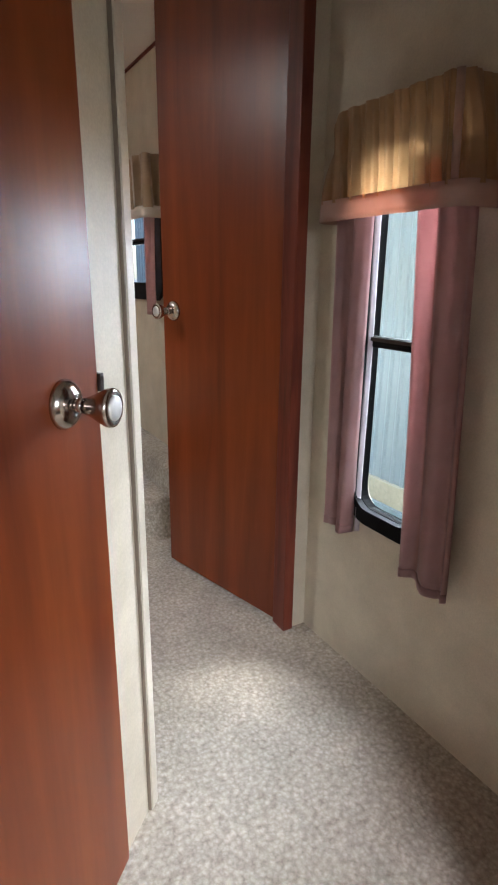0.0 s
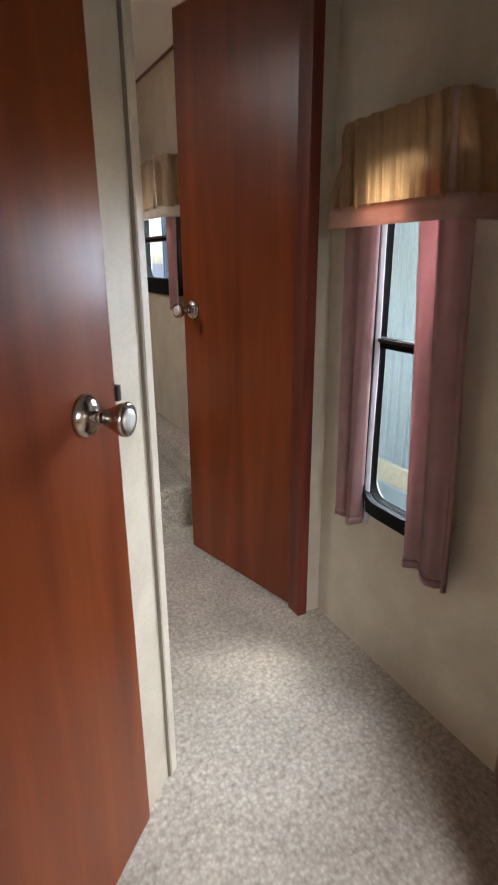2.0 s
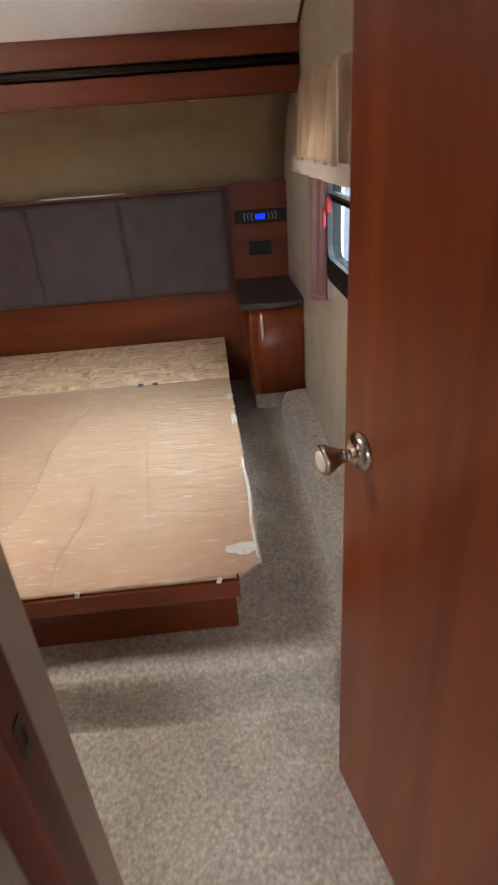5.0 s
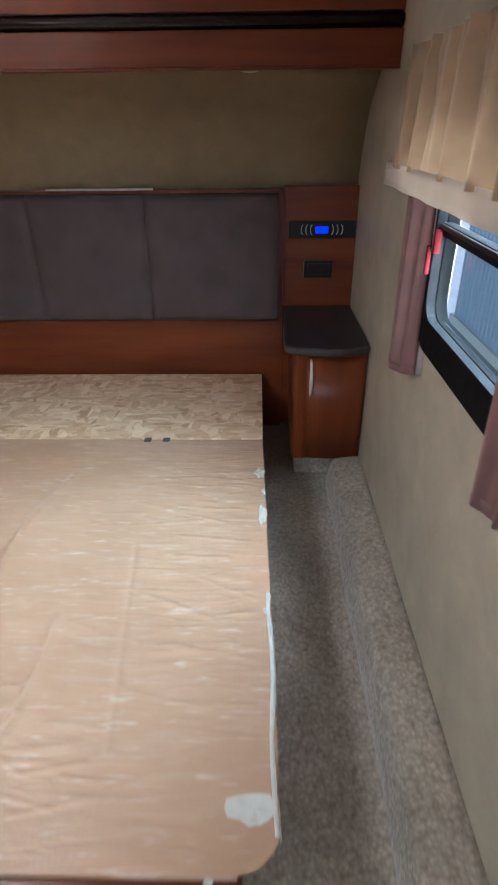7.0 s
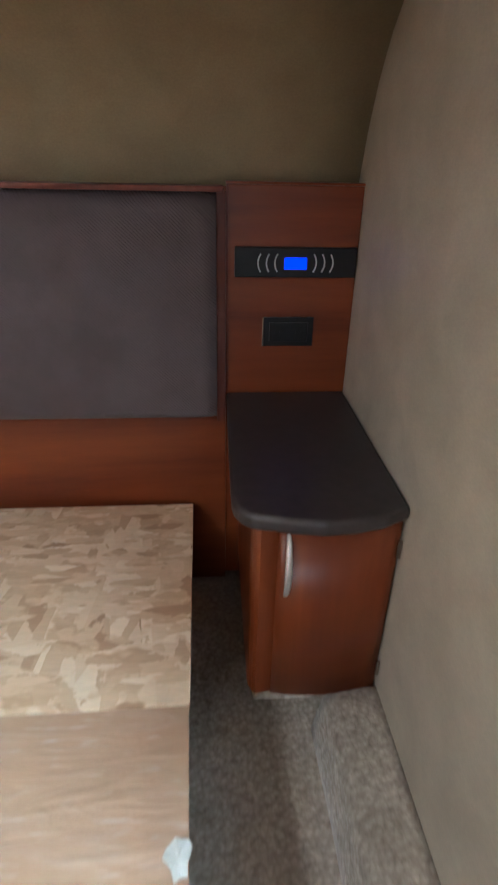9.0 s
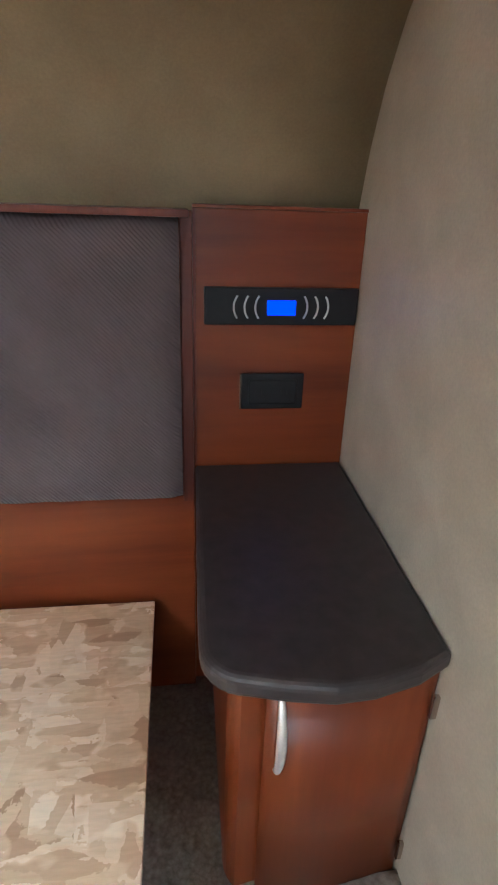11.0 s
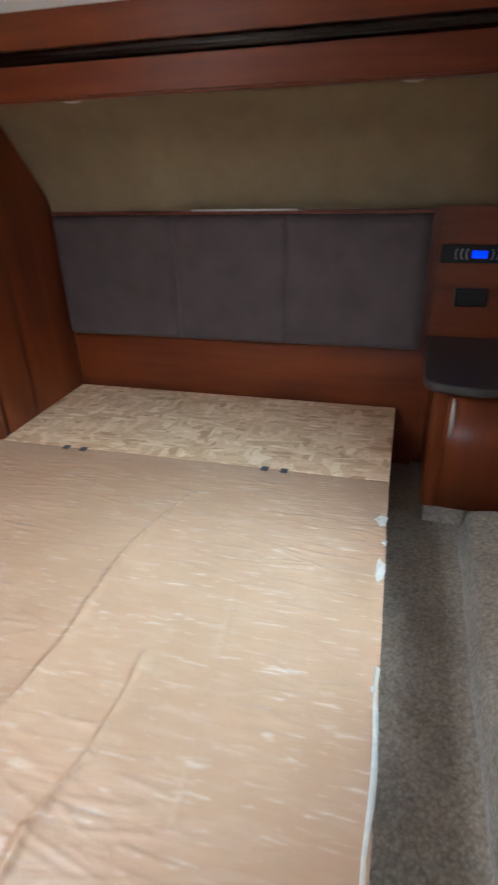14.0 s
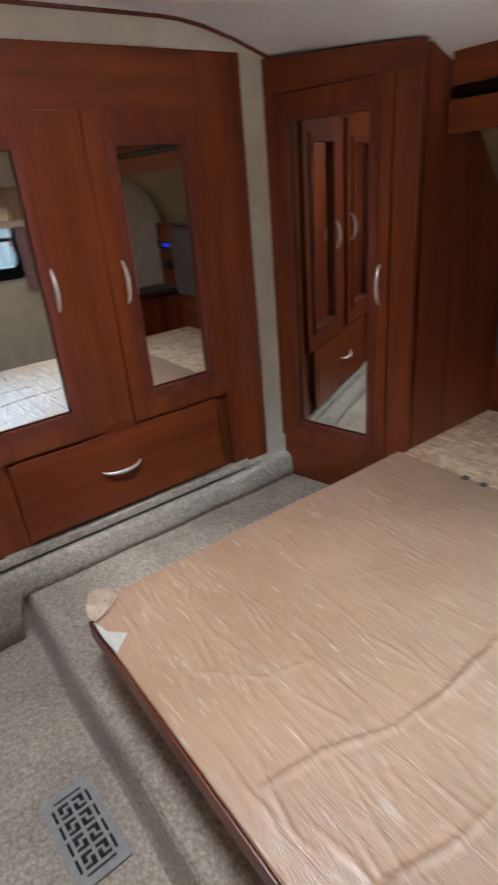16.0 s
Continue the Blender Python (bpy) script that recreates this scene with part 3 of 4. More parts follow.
# ---------------------------------------------------------------- windows
def window(name, rect, bar_z, label, rim=0.032):
    y0, z0, y1, z1 = rect
    w = thing(name, (WX, (y0 + y1) / 2, z0), label, "window", "", "structure")
    part("window_frame", plate(rounded(y0 - 0.012, z0 - 0.012, y1 + 0.012, z1 + 0.012, 0.088), [rounded(y0 + rim, z0 + rim, y1 - rim, z1 - rim, 0.052)[::-1]], "x", WX - 0.016, WX - 0.001),
              BLACK_FRAME, w)
    part("inner_lip", plate(rounded(y0 + rim - 0.014, z0 + rim - 0.014, y1 - rim + 0.014, z1 - rim + 0.014, 0.064), [rounded(y0 + rim + 0.002, z0 + rim + 0.002, y1 - rim - 0.002, z1 - rim - 0.002, 0.050)[::-1]], "x", WX - 0.022, WX - 0.0165), BLACK_FRAME, w)
    part("outer_ring", plate(rounded(y0 + 0.012, z0 + 0.012, y1 - 0.012, z1 - 0.012, 0.07), [rounded(y0 + rim + 0.001, z0 + rim + 0.001, y1 - rim - 0.001, z1 - rim - 0.001, 0.05)[::-1]], "x", WX + 0.001, WX + 0.028), MATT_SEAL, w)
    part("meeting_rail", box((WX - 0.010, y0 + rim + 0.001, bar_z - 0.014), (WX + 0.012, y1 - rim - 0.001, bar_z + 0.014), 0.004), BLACK_FRAME, w)
    part("rail_lip", box((WX - 0.016, y0 + rim + 0.002, bar_z + 0.002), (WX - 0.0105, y1 - rim - 0.002, bar_z + 0.012), 0.002), DARK_METAL, w)
    for lo, hi in ((z0 + rim + 0.002, bar_z - 0.0145), (bar_z + 0.0145, z1 - rim - 0.002)):
        pane = part("pane", box((WX + 0.013, y0 + rim + 0.002, lo), (WX + 0.016, y1 - rim - 0.002, hi)), GLASS, w)
        pane.visible_shadow = False
    return w


window("window_1", HALL_WIN, 0.982, "tall black-framed slider window with rounded corners")
bw = window("window_2", BED_WIN, 1.300, "black-framed bedroom window with rounded corners", 0.068)
# red exit latch on the bedroom window
latch = part("exit_latch", box((WX - 0.032, 4.250, 1.252), (WX - 0.0165, 4.266, 1.302), 0.005), RED_PLASTIC, bw, "red emergency exit latch")
part("lever", box((WX - 0.041, 4.264, 1.205), (WX - 0.031, 4.274, 1.268), 0.004), RED_PLASTIC, latch)


LINING = cloth("white_curtain_lining", (0.50, 0.45, 0.48), (0.60, 0.55, 0.58), 0.25)
PLAIN_VALANCE = cloth("tan_lined_cloth", (0.29, 0.19, 0.115), (0.38, 0.26, 0.16), 0.1)
PALE_BAND = cloth("pale_band_cloth", (0.56, 0.48, 0.40), (0.64, 0.56, 0.48), 0.25)


def valance(name, y0, y1, z0, z1, depth, label, seed, body_mat, band_mat, folds, pleats):
    """Gathered cloth valance that returns to the wall at both ends, with a flat band below."""
    rng = random.Random(seed)
    ph = [rng.uniform(0, 6.28) for _ in range(6)]
    v = thing(name, (WX, (y0 + y1) / 2, z0), label, "valance", "window valances")
    r = 0.022

    def around(u, spread, off):
        """A point and how far along the path, on the rounded outline seen from above."""
        a, b = y0 - spread, y1 + spread
        legs = (depth - r, r * math.pi / 2, b - a - 2 * r, r * math.pi / 2, depth - r)
        q = u * sum(legs)
        s = q
        if s < legs[0]:
            return WX - 0.003 - s, a - off, q
        s -= legs[0]
        if s < legs[1]:
            g = s / r
            return WX - 0.003 - (depth - r) - (r + off) * math.sin(g), a + r - (r + off) * math.cos(g), q
        s -= legs[1]
        if s < legs[2]:
            return WX - 0.003 - depth - off, a + r + s, q
        s -= legs[2]
        if s < legs[3]:
            g = s / r
            return WX - 0.003 - (depth - r) - (r + off) * math.cos(g), b - r + (r + off) * math.sin(g), q
        s -= legs[3]
        return WX - 0.003 - (depth - r) + s, b + off, q

    def fn(u, t):
        spread = 0.030 * (1 - t) ** 0.8
        q = around(u, spread, 0)[2]
        lean = 0.7 * noise.noise((q * 9, t * 2.2, ph[4]))
        wave = folds * 0.55 * math.sin(q * pleats * 1.6 + ph[0] + 1.6 * lean + 1.4 * math.sin(q * 13 + ph[1])) + 0.30 * folds * math.sin(q * pleats * 3.7 + ph[2] + 2 * lean)
        gather = 0.50 + 0.50 * (1 - t) ** 0.7
        if t > 0.90:
            gather *= 0.7
        x, y, _ = around(u, spread, wave * gather + 0.010 * (1 - t))
        return (min(x, WX - 0.003), y, z0 + 0.040 + (z1 - z0 - 0.040) * t + 0.0012 * math.sin(q * 90 + ph[3]) * t)

    part("gathered_cloth", sheet(fn, 300, 22), body_mat, v, "", True)

    def band(u, t):
        x, y, _ = around(u, 0.030, 0.012 + folds * 0.42 + 0.0025 * math.sin(u * 30 + ph[5]) * (1 - t))
        return (min(x, WX - 0.003), y, z0 + 0.048 * t)

    part("band", sheet(band, 80, 3, 0.002), band_mat, v, "flat contrasting band", True)
    def piping(u, t):
        x, y, _ = around(0.155 + 0.018 * u, 0.030 * (1 - t) ** 0.8, 0.004 + folds * 0.6)
        return (x, y, z0 + 0.046 + (z1 - z0 - 0.050) * t)

    part("piping", sheet(piping, 3, 12, 0.0015), band_mat, v, "pale strip at the corner", True)
    part("top_board", box((WX - depth + 0.012, y0 + 0.012, z1 - 0.022), (WX - 0.004, y1 - 0.012, z1 - 0.010), 0.002), PALE_TRIM, v)
    return v


valance("hall_valance", 1.982, 2.350, 1.268, 1.508, 0.085, "gathered tan valance with a dusty pink band", 3, VALANCE, BAND, 0.017, 80)
valance("bedroom_valance", 3.66, 4.425, 1.378, 1.640, 0.085, "gathered tan valance with a pale band over bedroom window", 5, PLAIN_VALANCE, PALE_BAND, 0.036, 33)


def curtain(name, top, bot, z0, z1, x, folds, label, seed, point=0.0, lined=None):
    """A hanging side panel; top and bot are its (y, y) extents, point drops one corner."""
    rng = random.Random(seed)
    a, b = rng.uniform(0, 6), rng.uniform(0, 6)
    c = thing(name, (x, (bot[0] + bot[1]) / 2, z0), label, "curtain", "curtain panels")

    def fn(u, t):
        lo = bot[0] + (top[0] - bot[0]) * t ** 1.3
        hi = bot[1] + (top[1] - bot[1]) * t ** 1.3
        y = lo + (hi - lo) * u
        xx = x - 0.013 * math.sin(u * folds * 2 * math.pi + a) * (0.75 + 0.25 * (1 - t)) - 0.004 * math.sin(u * 23 + b + 2 * t)
        xx += 0.020 * (abs(u - 0.5) * 2) ** 6
        z = z0 + (z1 - z0) * t - point * (1 - t) * max(0, 1 - abs(u - 0.25) * 2.2)
        return (xx, y, z)

    part("panel", sheet(fn, 40, 24, 0.0016), CURTAIN, c, "", True)

    def hem(u, t):
        X, y, z = fn(u, 0.0)
        return (X - 0.0022, y, z + 0.001 + 0.022 * t)

    part("hem", sheet(hem, 40, 2, 0.001), CURTAIN, c, "", True)
    if lined is not None:
        def lining(u, t):
            X, y, z = fn(lined, t)
            return (X + 0.002 + 0.014 * u, y + (0.004 + 0.005 * u) * (1 if lined > 0.5 else -1) + 0.002 * math.sin(t * 9), z + 0.002)

        part("lining", sheet(lining, 4, 20, 0.001), LINING, c, "white lining turned out at the edge", True)
    return c


curtain("hall_curtain", (2.262, 2.385), (2.27, 2.362), 0.452, 1.42, 2.512, 1.6, "mauve satin side curtain beside the hall window", 2, 0.012, 0.0)
curtain("hall_curtain", (1.956, 2.125), (1.908, 2.062), 0.435, 1.375, 2.505, 2.4, "wide mauve satin side curtain over the hall window", 4, 0.020)
curtain("bedroom_curtain", (4.312, 4.462), (4.315, 4.445), 0.945, 1.42, 2.508, 1.0, "short mauve side curtain at the bedroom window", 6, 0.010, 0.0)
curtain("bedroom_curtain", (3.655, 3.80), (3.66, 3.775), 0.968, 1.42, 2.505, 1.8, "short mauve side curtain at the bedroom window", 7, 0.010)

# ---------------------------------------------------------------- bed
BX0, BX1, BY0, BY1, BZ = 0.612, 2.160, 3.405, 5.430, 0.476
bed = thing("bed_base", (1.38, 4.4, STEP), "bare bed platform of board covered in clear plastic film", "bed base")
part("side_board", box((2.085, 3.512, STEP), (2.103, 5.43, 0.458), 0.002), WOOD_Y, bed)
part("side_board", box((0.66, 3.512, STEP), (0.678, 5.43, 0.458), 0.002), WOOD_Y, bed)
part("foot_board", box((0.66, 3.494, STEP), (2.105, 3.5115, 0.458), 0.002), WOOD_H, bed)
part("rail", box((0.655, 3.3965, 0.400), (2.120, 3.4935, 0.4575), 0.004), WOOD_H, bed, "cherry front rail")


def polyline(*pts):
    return list(zip(pts, pts[1:]))


CREASES = [(a, b, 0.0080, 0.0080) for a, b in (
    *polyline((1.36, 3.47), (1.38, 3.62), (1.44, 3.77), (1.455, 3.93), (1.447, 4.14), (1.452, 4.30), (1.52, 4.56)),
    *polyline((1.621, 3.44), (1.618, 3.54), (1.655, 3.68), (1.664, 3.82), (1.656, 3.93)))]
CREASES += [(a, b, 0.0028, 0.0065) for a, b in (
    *polyline((1.654, 3.587), (1.709, 3.559), (1.82, 3.58)), *polyline((0.985, 3.484), (1.154, 3.649), (1.19, 3.78)),
    *polyline((1.20, 3.66), (1.395, 3.715)), *polyline((1.86, 3.6), (1.83, 3.9), (1.80, 4.2)), *polyline((1.0, 4.0), (1.12, 4.25)))]
_rng = random.Random(11)
for _ in range(330):
    cx, cy = _rng.uniform(0.64, 2.13), _rng.uniform(3.44, 4.72)
    a, l = radians(_rng.gauss(-3, 9)), _rng.uniform(0.02, 0.13)
    CREASES.append(((cx - l * math.cos(a), cy - l * math.sin(a)), (cx + l * math.cos(a), cy + l * math.sin(a)), _rng.uniform(0.0006, 0.0026), _rng.uniform(0.0030, 0.0058)))


def relief(x, y):
    """Height of the film above the board."""
    z = 0.0012 * noise.noise((x * 3.5, y * 18, 0.3)) + 0.0008 * noise.noise((x * 11, y * 42, 4.1)) + 0.003 * noise.noise((x * 3, y * 3, 9))
    wob = 0.006 * noise.noise((x * 14, y * 14, 7))
    for (ax, ay), (bx, by), amp, wd in CREASES:
        if min(ax, bx) - 0.04 < x < max(ax, bx) + 0.04 and min(ay, by) - 0.04 < y < max(ay, by) + 0.04:
            px, py = bx - ax, by - ay
            t = max(0, min(1, ((x - ax) * px + (y - ay) * py) / (px * px + py * py)))
            z += amp * (0.5 + 0.5 * math.sin(math.pi * min(1, max(0, t * 0.9 + 0.05)))) * math.exp(-((math.hypot(x - ax - t * px, y - ay - t * py) + wob) / wd) ** 2)
    return z


def film_fn(u, v):
    """Top of the film-covered board, with creases and round corners."""
    y = BY0 + (4.800 - BY0) * v
    lx, rx = BX0, BX1 + 0.022 * min(1.0, (4.80 - y) / 1.1)
    r = 0.09
    d = y - BY0
    if d < r:
        c = r - math.sqrt(max(0, r * r - (r - d) ** 2))
        lx, rx = BX0 + c * 0.8, rx + 0.012 * (1 - d / r) - c * 0.9
    x = lx + (rx - lx) * u
    return (x, y, BZ + relief(x, y))


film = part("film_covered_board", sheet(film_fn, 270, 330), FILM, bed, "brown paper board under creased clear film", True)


def wrap_fn(u, v):
    x, y, z = film_fn(u, 0.0)
    return (x, y + 0.004 - 0.006 * math.sin(v * math.pi), z - 0.0015 - 0.013 * v + 0.004 * v * noise.noise((x * 7, 0, 2)))


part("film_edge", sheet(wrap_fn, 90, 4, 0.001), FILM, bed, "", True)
part("board_core", prism([(x, y) for x, y in rounded(BX0 + 0.016, BY0 + 0.018, BX1 - 0.006, 4.80, 0.06)], "z", 0.4585, 0.4715), OSB, bed)
part("strand_board", box((0.632, 4.803, 0.4585), (2.162, BY1, BZ + 0.001), 0.002), OSB, bed, "bare strand board at the head")
for x in (0.93, 1.004, 1.73, 1.80):
    part("staple_clip", box((x - 0.013, 4.780, BZ + 0.001), (x + 0.013, 4.806, BZ + 0.005), 0.0015), CLIP, bed, "black clip")

# torn scraps of white film along the board's edge
WHITE_FILM = simple("torn_white_film", (0.60, 0.585, 0.54), 0.35, 0, 0.10, 0.4)


def scrap(cx, cy, w, h, seed, z=None, lift=0.006):
    rng = random.Random(seed)
    n = 14
    rad = [rng.uniform(0.65, 1.1) for _ in range(n)]
    bm = bmesh.new()
    zz = BZ + 0.0045 if z is None else z
    mid = bm.verts.new((cx, cy, zz + lift * 0.6))
    ring = [bm.verts.new((cx + w * rad[k] * math.cos(2 * math.pi * k / n), cy + h * rad[k] * math.sin(2 * math.pi * k / n), zz + lift * rng.uniform(-0.3, 0.6))) for k in range(n)]
    for k in range(n):
        bm.faces.new((mid, ring[k], ring[(k + 1) % n]))
    bmesh.ops.recalc_face_normals(bm, faces=bm.faces)
    bmesh.ops.solidify(bm, geom=list(bm.faces), thickness=0.0012)
    part("torn_film", bm, WHITE_FILM, bed, "torn white scrap of film")


scrap(2.150, 4.560, 0.022, 0.030, 1)
scrap(2.158, 4.330, 0.014, 0.055, 2)
scrap(2.163, 4.45, 0.008, 0.014, 3)
scrap(2.140, 3.503, 0.052, 0.034, 4)


def torn_piece(outline, material, label, seed, lift):
    """A crumpled flat piece with the given outline."""
    rng = random.Random(seed)
    bm = bmesh.new()
    cx, cy = sum(p[0] for p in outline) / len(outline), sum(p[1] for p in outline) / len(outline)
    rings = [[bm.verts.new((cx + (x - cx) * f, cy + (y - cy) * f, BZ + 0.003 + lift * rng.uniform(-0.2, 1.0) * (0.4 + 0.6 * f))) for x, y in outline] for f in (1.0, 0.7, 0.35)]
    n = len(outline)
    for p, q in zip(rings, rings[1:]):
        for k in range(n):
            bm.faces.new((p[k], p[(k + 1) % n], q[(k + 1) % n], q[k]))
    bm.faces.new(rings[-1])
    bmesh.ops.recalc_face_normals(bm, faces=bm.faces)
    bmesh.ops.solidify(bm, geom=list(bm.faces), thickness=0.0015)
    part("torn_film", bm, material, bed, label)


PAPER = mottled("torn_cream_paper", (0.42, 0.31, 0.22), (0.60, 0.48, 0.37), 30, 0.6, 0.4, 90, 0.002)
torn_piece([(0.560, 3.457), (0.572, 3.436), (0.590, 3.425), (0.62, 3.408), (0.661, 3.399), (0.70, 3.404), (0.69, 3.435), (0.668, 3.47), (0.645, 3.50), (0.605, 3.512), (0.574, 3.492)], PAPER, "torn cream paper corner", 21, 0.010)
torn_piece([(0.700, 3.402), (0.745, 3.412), (0.785, 3.452), (0.800, 3.455), (0.822, 3.425), (0.840, 3.404), (0.78, 3.398)], WHITE_FILM, "torn white scrap of film", 22, 0.006)
scrap(2.165, 3.95, 0.007, 0.012, 8)
for x in (1.692, 2.069):
    part("loose_tag", box((x - 0.007, 3.397, 0.456), (x + 0.006, 3.402, 0.473), 0.0015, Matrix.Translation((x, 3.4, 0.47)) @ Matrix.Rotation(0.35, 4, 'Y') @ Matrix.Translation((-x, -3.4, -0.47))), WHITE_FILM, bed, "loose flap of film")


def strip_fn(u, v):
    y = 3.46 + u * 0.55
    return (2.160 + 0.020 * (1 - (y - 3.46) / 0.55 * 0.2) + 0.012 * math.sin(v * 2.2) - 0.008 + 0.003 * math.sin(y * 17), y, BZ + 0.006 - 0.026 * v * v + 0.002 * math.sin(y * 41))


part("film_strip", sheet(strip_fn, 30, 3, 0.001), WHITE_FILM, bed, "loose strip of clear film", True)

# ---------------------------------------------------------------- headboard wall
hb = thing("headboard", (1.43, 5.44, 0.47), "charcoal ribbed headboard in three padded panels", "headboard")
for x0, x1 in ((0.640, 1.1935), (1.1945, 1.6785), (1.6795, 2.229)):
    def pad(u, v):
        """A stuffed panel that swells from its seams, slightly uneven."""
        x, z = x0 + (x1 - x0) * u, 0.742 + 0.524 * v
        edge = min(1.0, 0.70 + 0.30 * (min(u, 1 - u) * (x1 - x0) / 0.022) ** 0.6) * min(1.0, 0.35 + 0.65 * (min(v, 1 - v) * 0.524 / 0.014) ** 0.6)
        pucker = 0.004 * noise.noise((x * 6, z * 3, 5.0)) + 0.003 * noise.noise((x * 21, z * 5, 1.0))
        return (x, 5.448 - 0.054 * edge - pucker * edge, z)

    part("padded_panel", sheet(pad, 36, 30), UPHOLSTERY, hb, "", True)
part("top_rail", box((0.640, 5.400, 1.2670), (2.245, 5.452, 1.279), 0.004), WOOD_TRIM, hb, "dark cherry rail")
part("light_bead", box((1.294, 5.396, 1.2795), (1.725, 5.412, 1.286), 0.002), SILVER_MARK, hb, "pale metal bead")
# Darker wood put beside the pads to give the recess its shade.
part("side_panel", box((2.2305, 5.4475, 0.72), (2.2515, 5.4530, 1.2660), 0.002), WOOD_TRIM, hb, "strip darkened for the shade of the recess")
part("lower_board", box((0.625, 5.4535, STEP + 0.002), (2.252, 5.468, 0.745), 0.002), WOOD_H, hb, "cherry board below the padding")
part("back_board", box((0.640, 5.4535, 0.7455), (2.252, 5.466, 1.276), 0.002), WOOD_H, hb)

panel = thing("bedside_panel", (2.41, 5.48, 0.8), "cherry wood wall panel beside the headboard", "wall panel")
part("board", box((2.2525, 5.466, 0.20), (WX - 0.001, 5.484, 1.280), 0.002), WOOD_H, panel)
part("edge_strip", box((2.2525, 5.4635, 1.2805), (WX - 0.001, 5.486, 1.286), 0.001), WOOD_H, panel, "dark top edge")
part("joint_strip", box((2.2525, 5.4615, 0.7965), (2.2575, 5.4657, 1.279), 0.001), WOOD_TRIM, panel, "dark side edge")
radio = thing("radio", (2.41, 5.465, 1.12), "slim black wall radio with blue display", "radio")
part("face", box((2.272, 5.452, 1.085), (2.555, 5.4655, 1.152), 0.004), BLACK_PLASTIC, radio)
part("display", box((2.386, 5.4505, 1.104), (2.438, 5.4515, 1.130), 0.0), SCREEN, radio, "lit blue display")
for k in range(3):
    for sgn, x0 in ((-1, 2.368), (1, 2.456)):
        cx = x0 + sgn * k * 0.0195
        pts = [(cx - sgn * 0.030 + sgn * 0.034 * math.cos(a), 5.4512, 1.118 + 0.034 * math.sin(a)) for a in (radians(-36 + 72 * i / 8) for i in range(9))]
        part("grille_arc", tube(pts, 0.0018, 6), SILVER_MARK, radio, "silver arc", True)

outlet = thing("outlet", (2.40, 5.465, 0.96), "black double power outlet in the panel", "outlet")
part("cover", box((2.344, 5.459, 0.918), (2.466, 5.4655, 0.990), 0.003), BLACK_PLASTIC, outlet)
part("socket_face", box((2.358, 5.456, 0.930), (2.452, 5.4585, 0.978), 0.003), BLACK_PLASTIC, outlet)
for x in (2.378, 2.428):
    for dx in (-0.006, 0.006):
        part("slot", box((x + dx - 0.001, 5.4545, 0.949), (x + dx + 0.001, 5.4555, 0.961)), BLACK_SEAL_SHADE, outlet)
part("side_edge", box((2.3405, 5.4585, 0.918), (2.3435, 5.4645, 0.990), 0.001), NICKEL, outlet, "metal edge")

# ---------------------------------------------------------------- nightstand
ns = thing("nightstand", (2.42, 5.2, 0.30), "cherry bedside cabinet with curved dark top", "nightstand")
top_pts = [(WX - 0.002, 5.464), (2.2545, 5.464), (2.247, 5.20), (2.243, 5.02)]
for k in range(7):
    a = radians(180 + 75 * k / 6)
    top_pts.append((2.300 + 0.057 * math.cos(a), 4.975 + 0.060 * math.sin(a)))
top_pts += [(2.345, 4.902), (2.40, 4.893), (2.45, 4.896), (2.51, 4.911), (WX - 0.002, 4.936)]


def rounded_slab(pts, z0, z1, r, n=4):
    """A flat slab whose edge is rounded all round."""
    ps = [Vector(p) for p in pts]
    if sum(a.x * b.y - b.x * a.y for a, b in zip(ps, ps[1:] + ps[:1])) < 0:
        ps.reverse()
    outs = []
    for i, p in enumerate(ps):
        e = (p - ps[i - 1]).normalized() + (ps[(i + 1) % len(ps)] - p).normalized()
        e.normalize()
        outs.append(Vector((e.y, -e.x)))
    bm = bmesh.new()
    rings = []
    for half in (-1, 1):
        for k in range(n + 1):
            a = radians(90 * k / n) if half > 0 else radians(90 - 90 * k / n)
            inset, z = r * (1 - math.cos(a)), (z1 - r + r * math.sin(a)) if half > 0 else (z0 + r - r * math.sin(a))
            rings.append([bm.verts.new((p.x - o.x * inset, p.y - o.y * inset, z)) for p, o in zip(ps, outs)])
    for p, q in zip(rings, rings[1:]):
        for k in range(len(ps)):
            bm.faces.new((p[k], p[(k + 1) % len(ps)], q[(k + 1) % len(ps)], q[k]))
    bm.faces.new(rings[0][::-1])
    bm.faces.new(rings[-1])
    return bm


part("top", rounded_slab(top_pts, 0.762, 0.796, 0.011), COUNTER, ns, "dark laminate top with rounded edge")
body = [(WX - 0.002, 5.464), (2.290, 5.464), (2.284, 5.20), (2.281, 5.03)]
for k in range(5):
    a = radians(180 + 60 * k / 4)
    body.append((2.312 + 0.032 * math.cos(a), 4.992 + 0.046 * math.sin(a)))
body += [(2.325, 4.9575), (WX - 0.002, 4.9575)]
part("body", prism(body, "z", 0.300, 0.7615), WOOD_V, ns)


def ns_door(u, v):
    x = 2.3275 + 0.226 * u
    return (x, 4.9535 - 0.018 * math.sin(math.pi * (0.12 + 0.80 * u)), 0.312 + 0.442 * v)


nd = part("cabinet_door", sheet(ns_door, 16, 2, 0.004), WOOD_V, ns, "", True)
part("handle", tube(bow((2.345, 4.944, 0.590), (2.345, 4.944, 0.738), (0, -1, 0), 0.026), lambda t: 0.0042 + 0.003 * math.sin(math.pi * t), 10), SATIN, nd, "bowed satin silver handle", True)
for z in (0.385, 0.70):
    part("hinge", box((2.546, 4.930, z - 0.020), (2.555, 4.937, z + 0.020), 0.002), NICKEL, nd, "small nickel hinge")

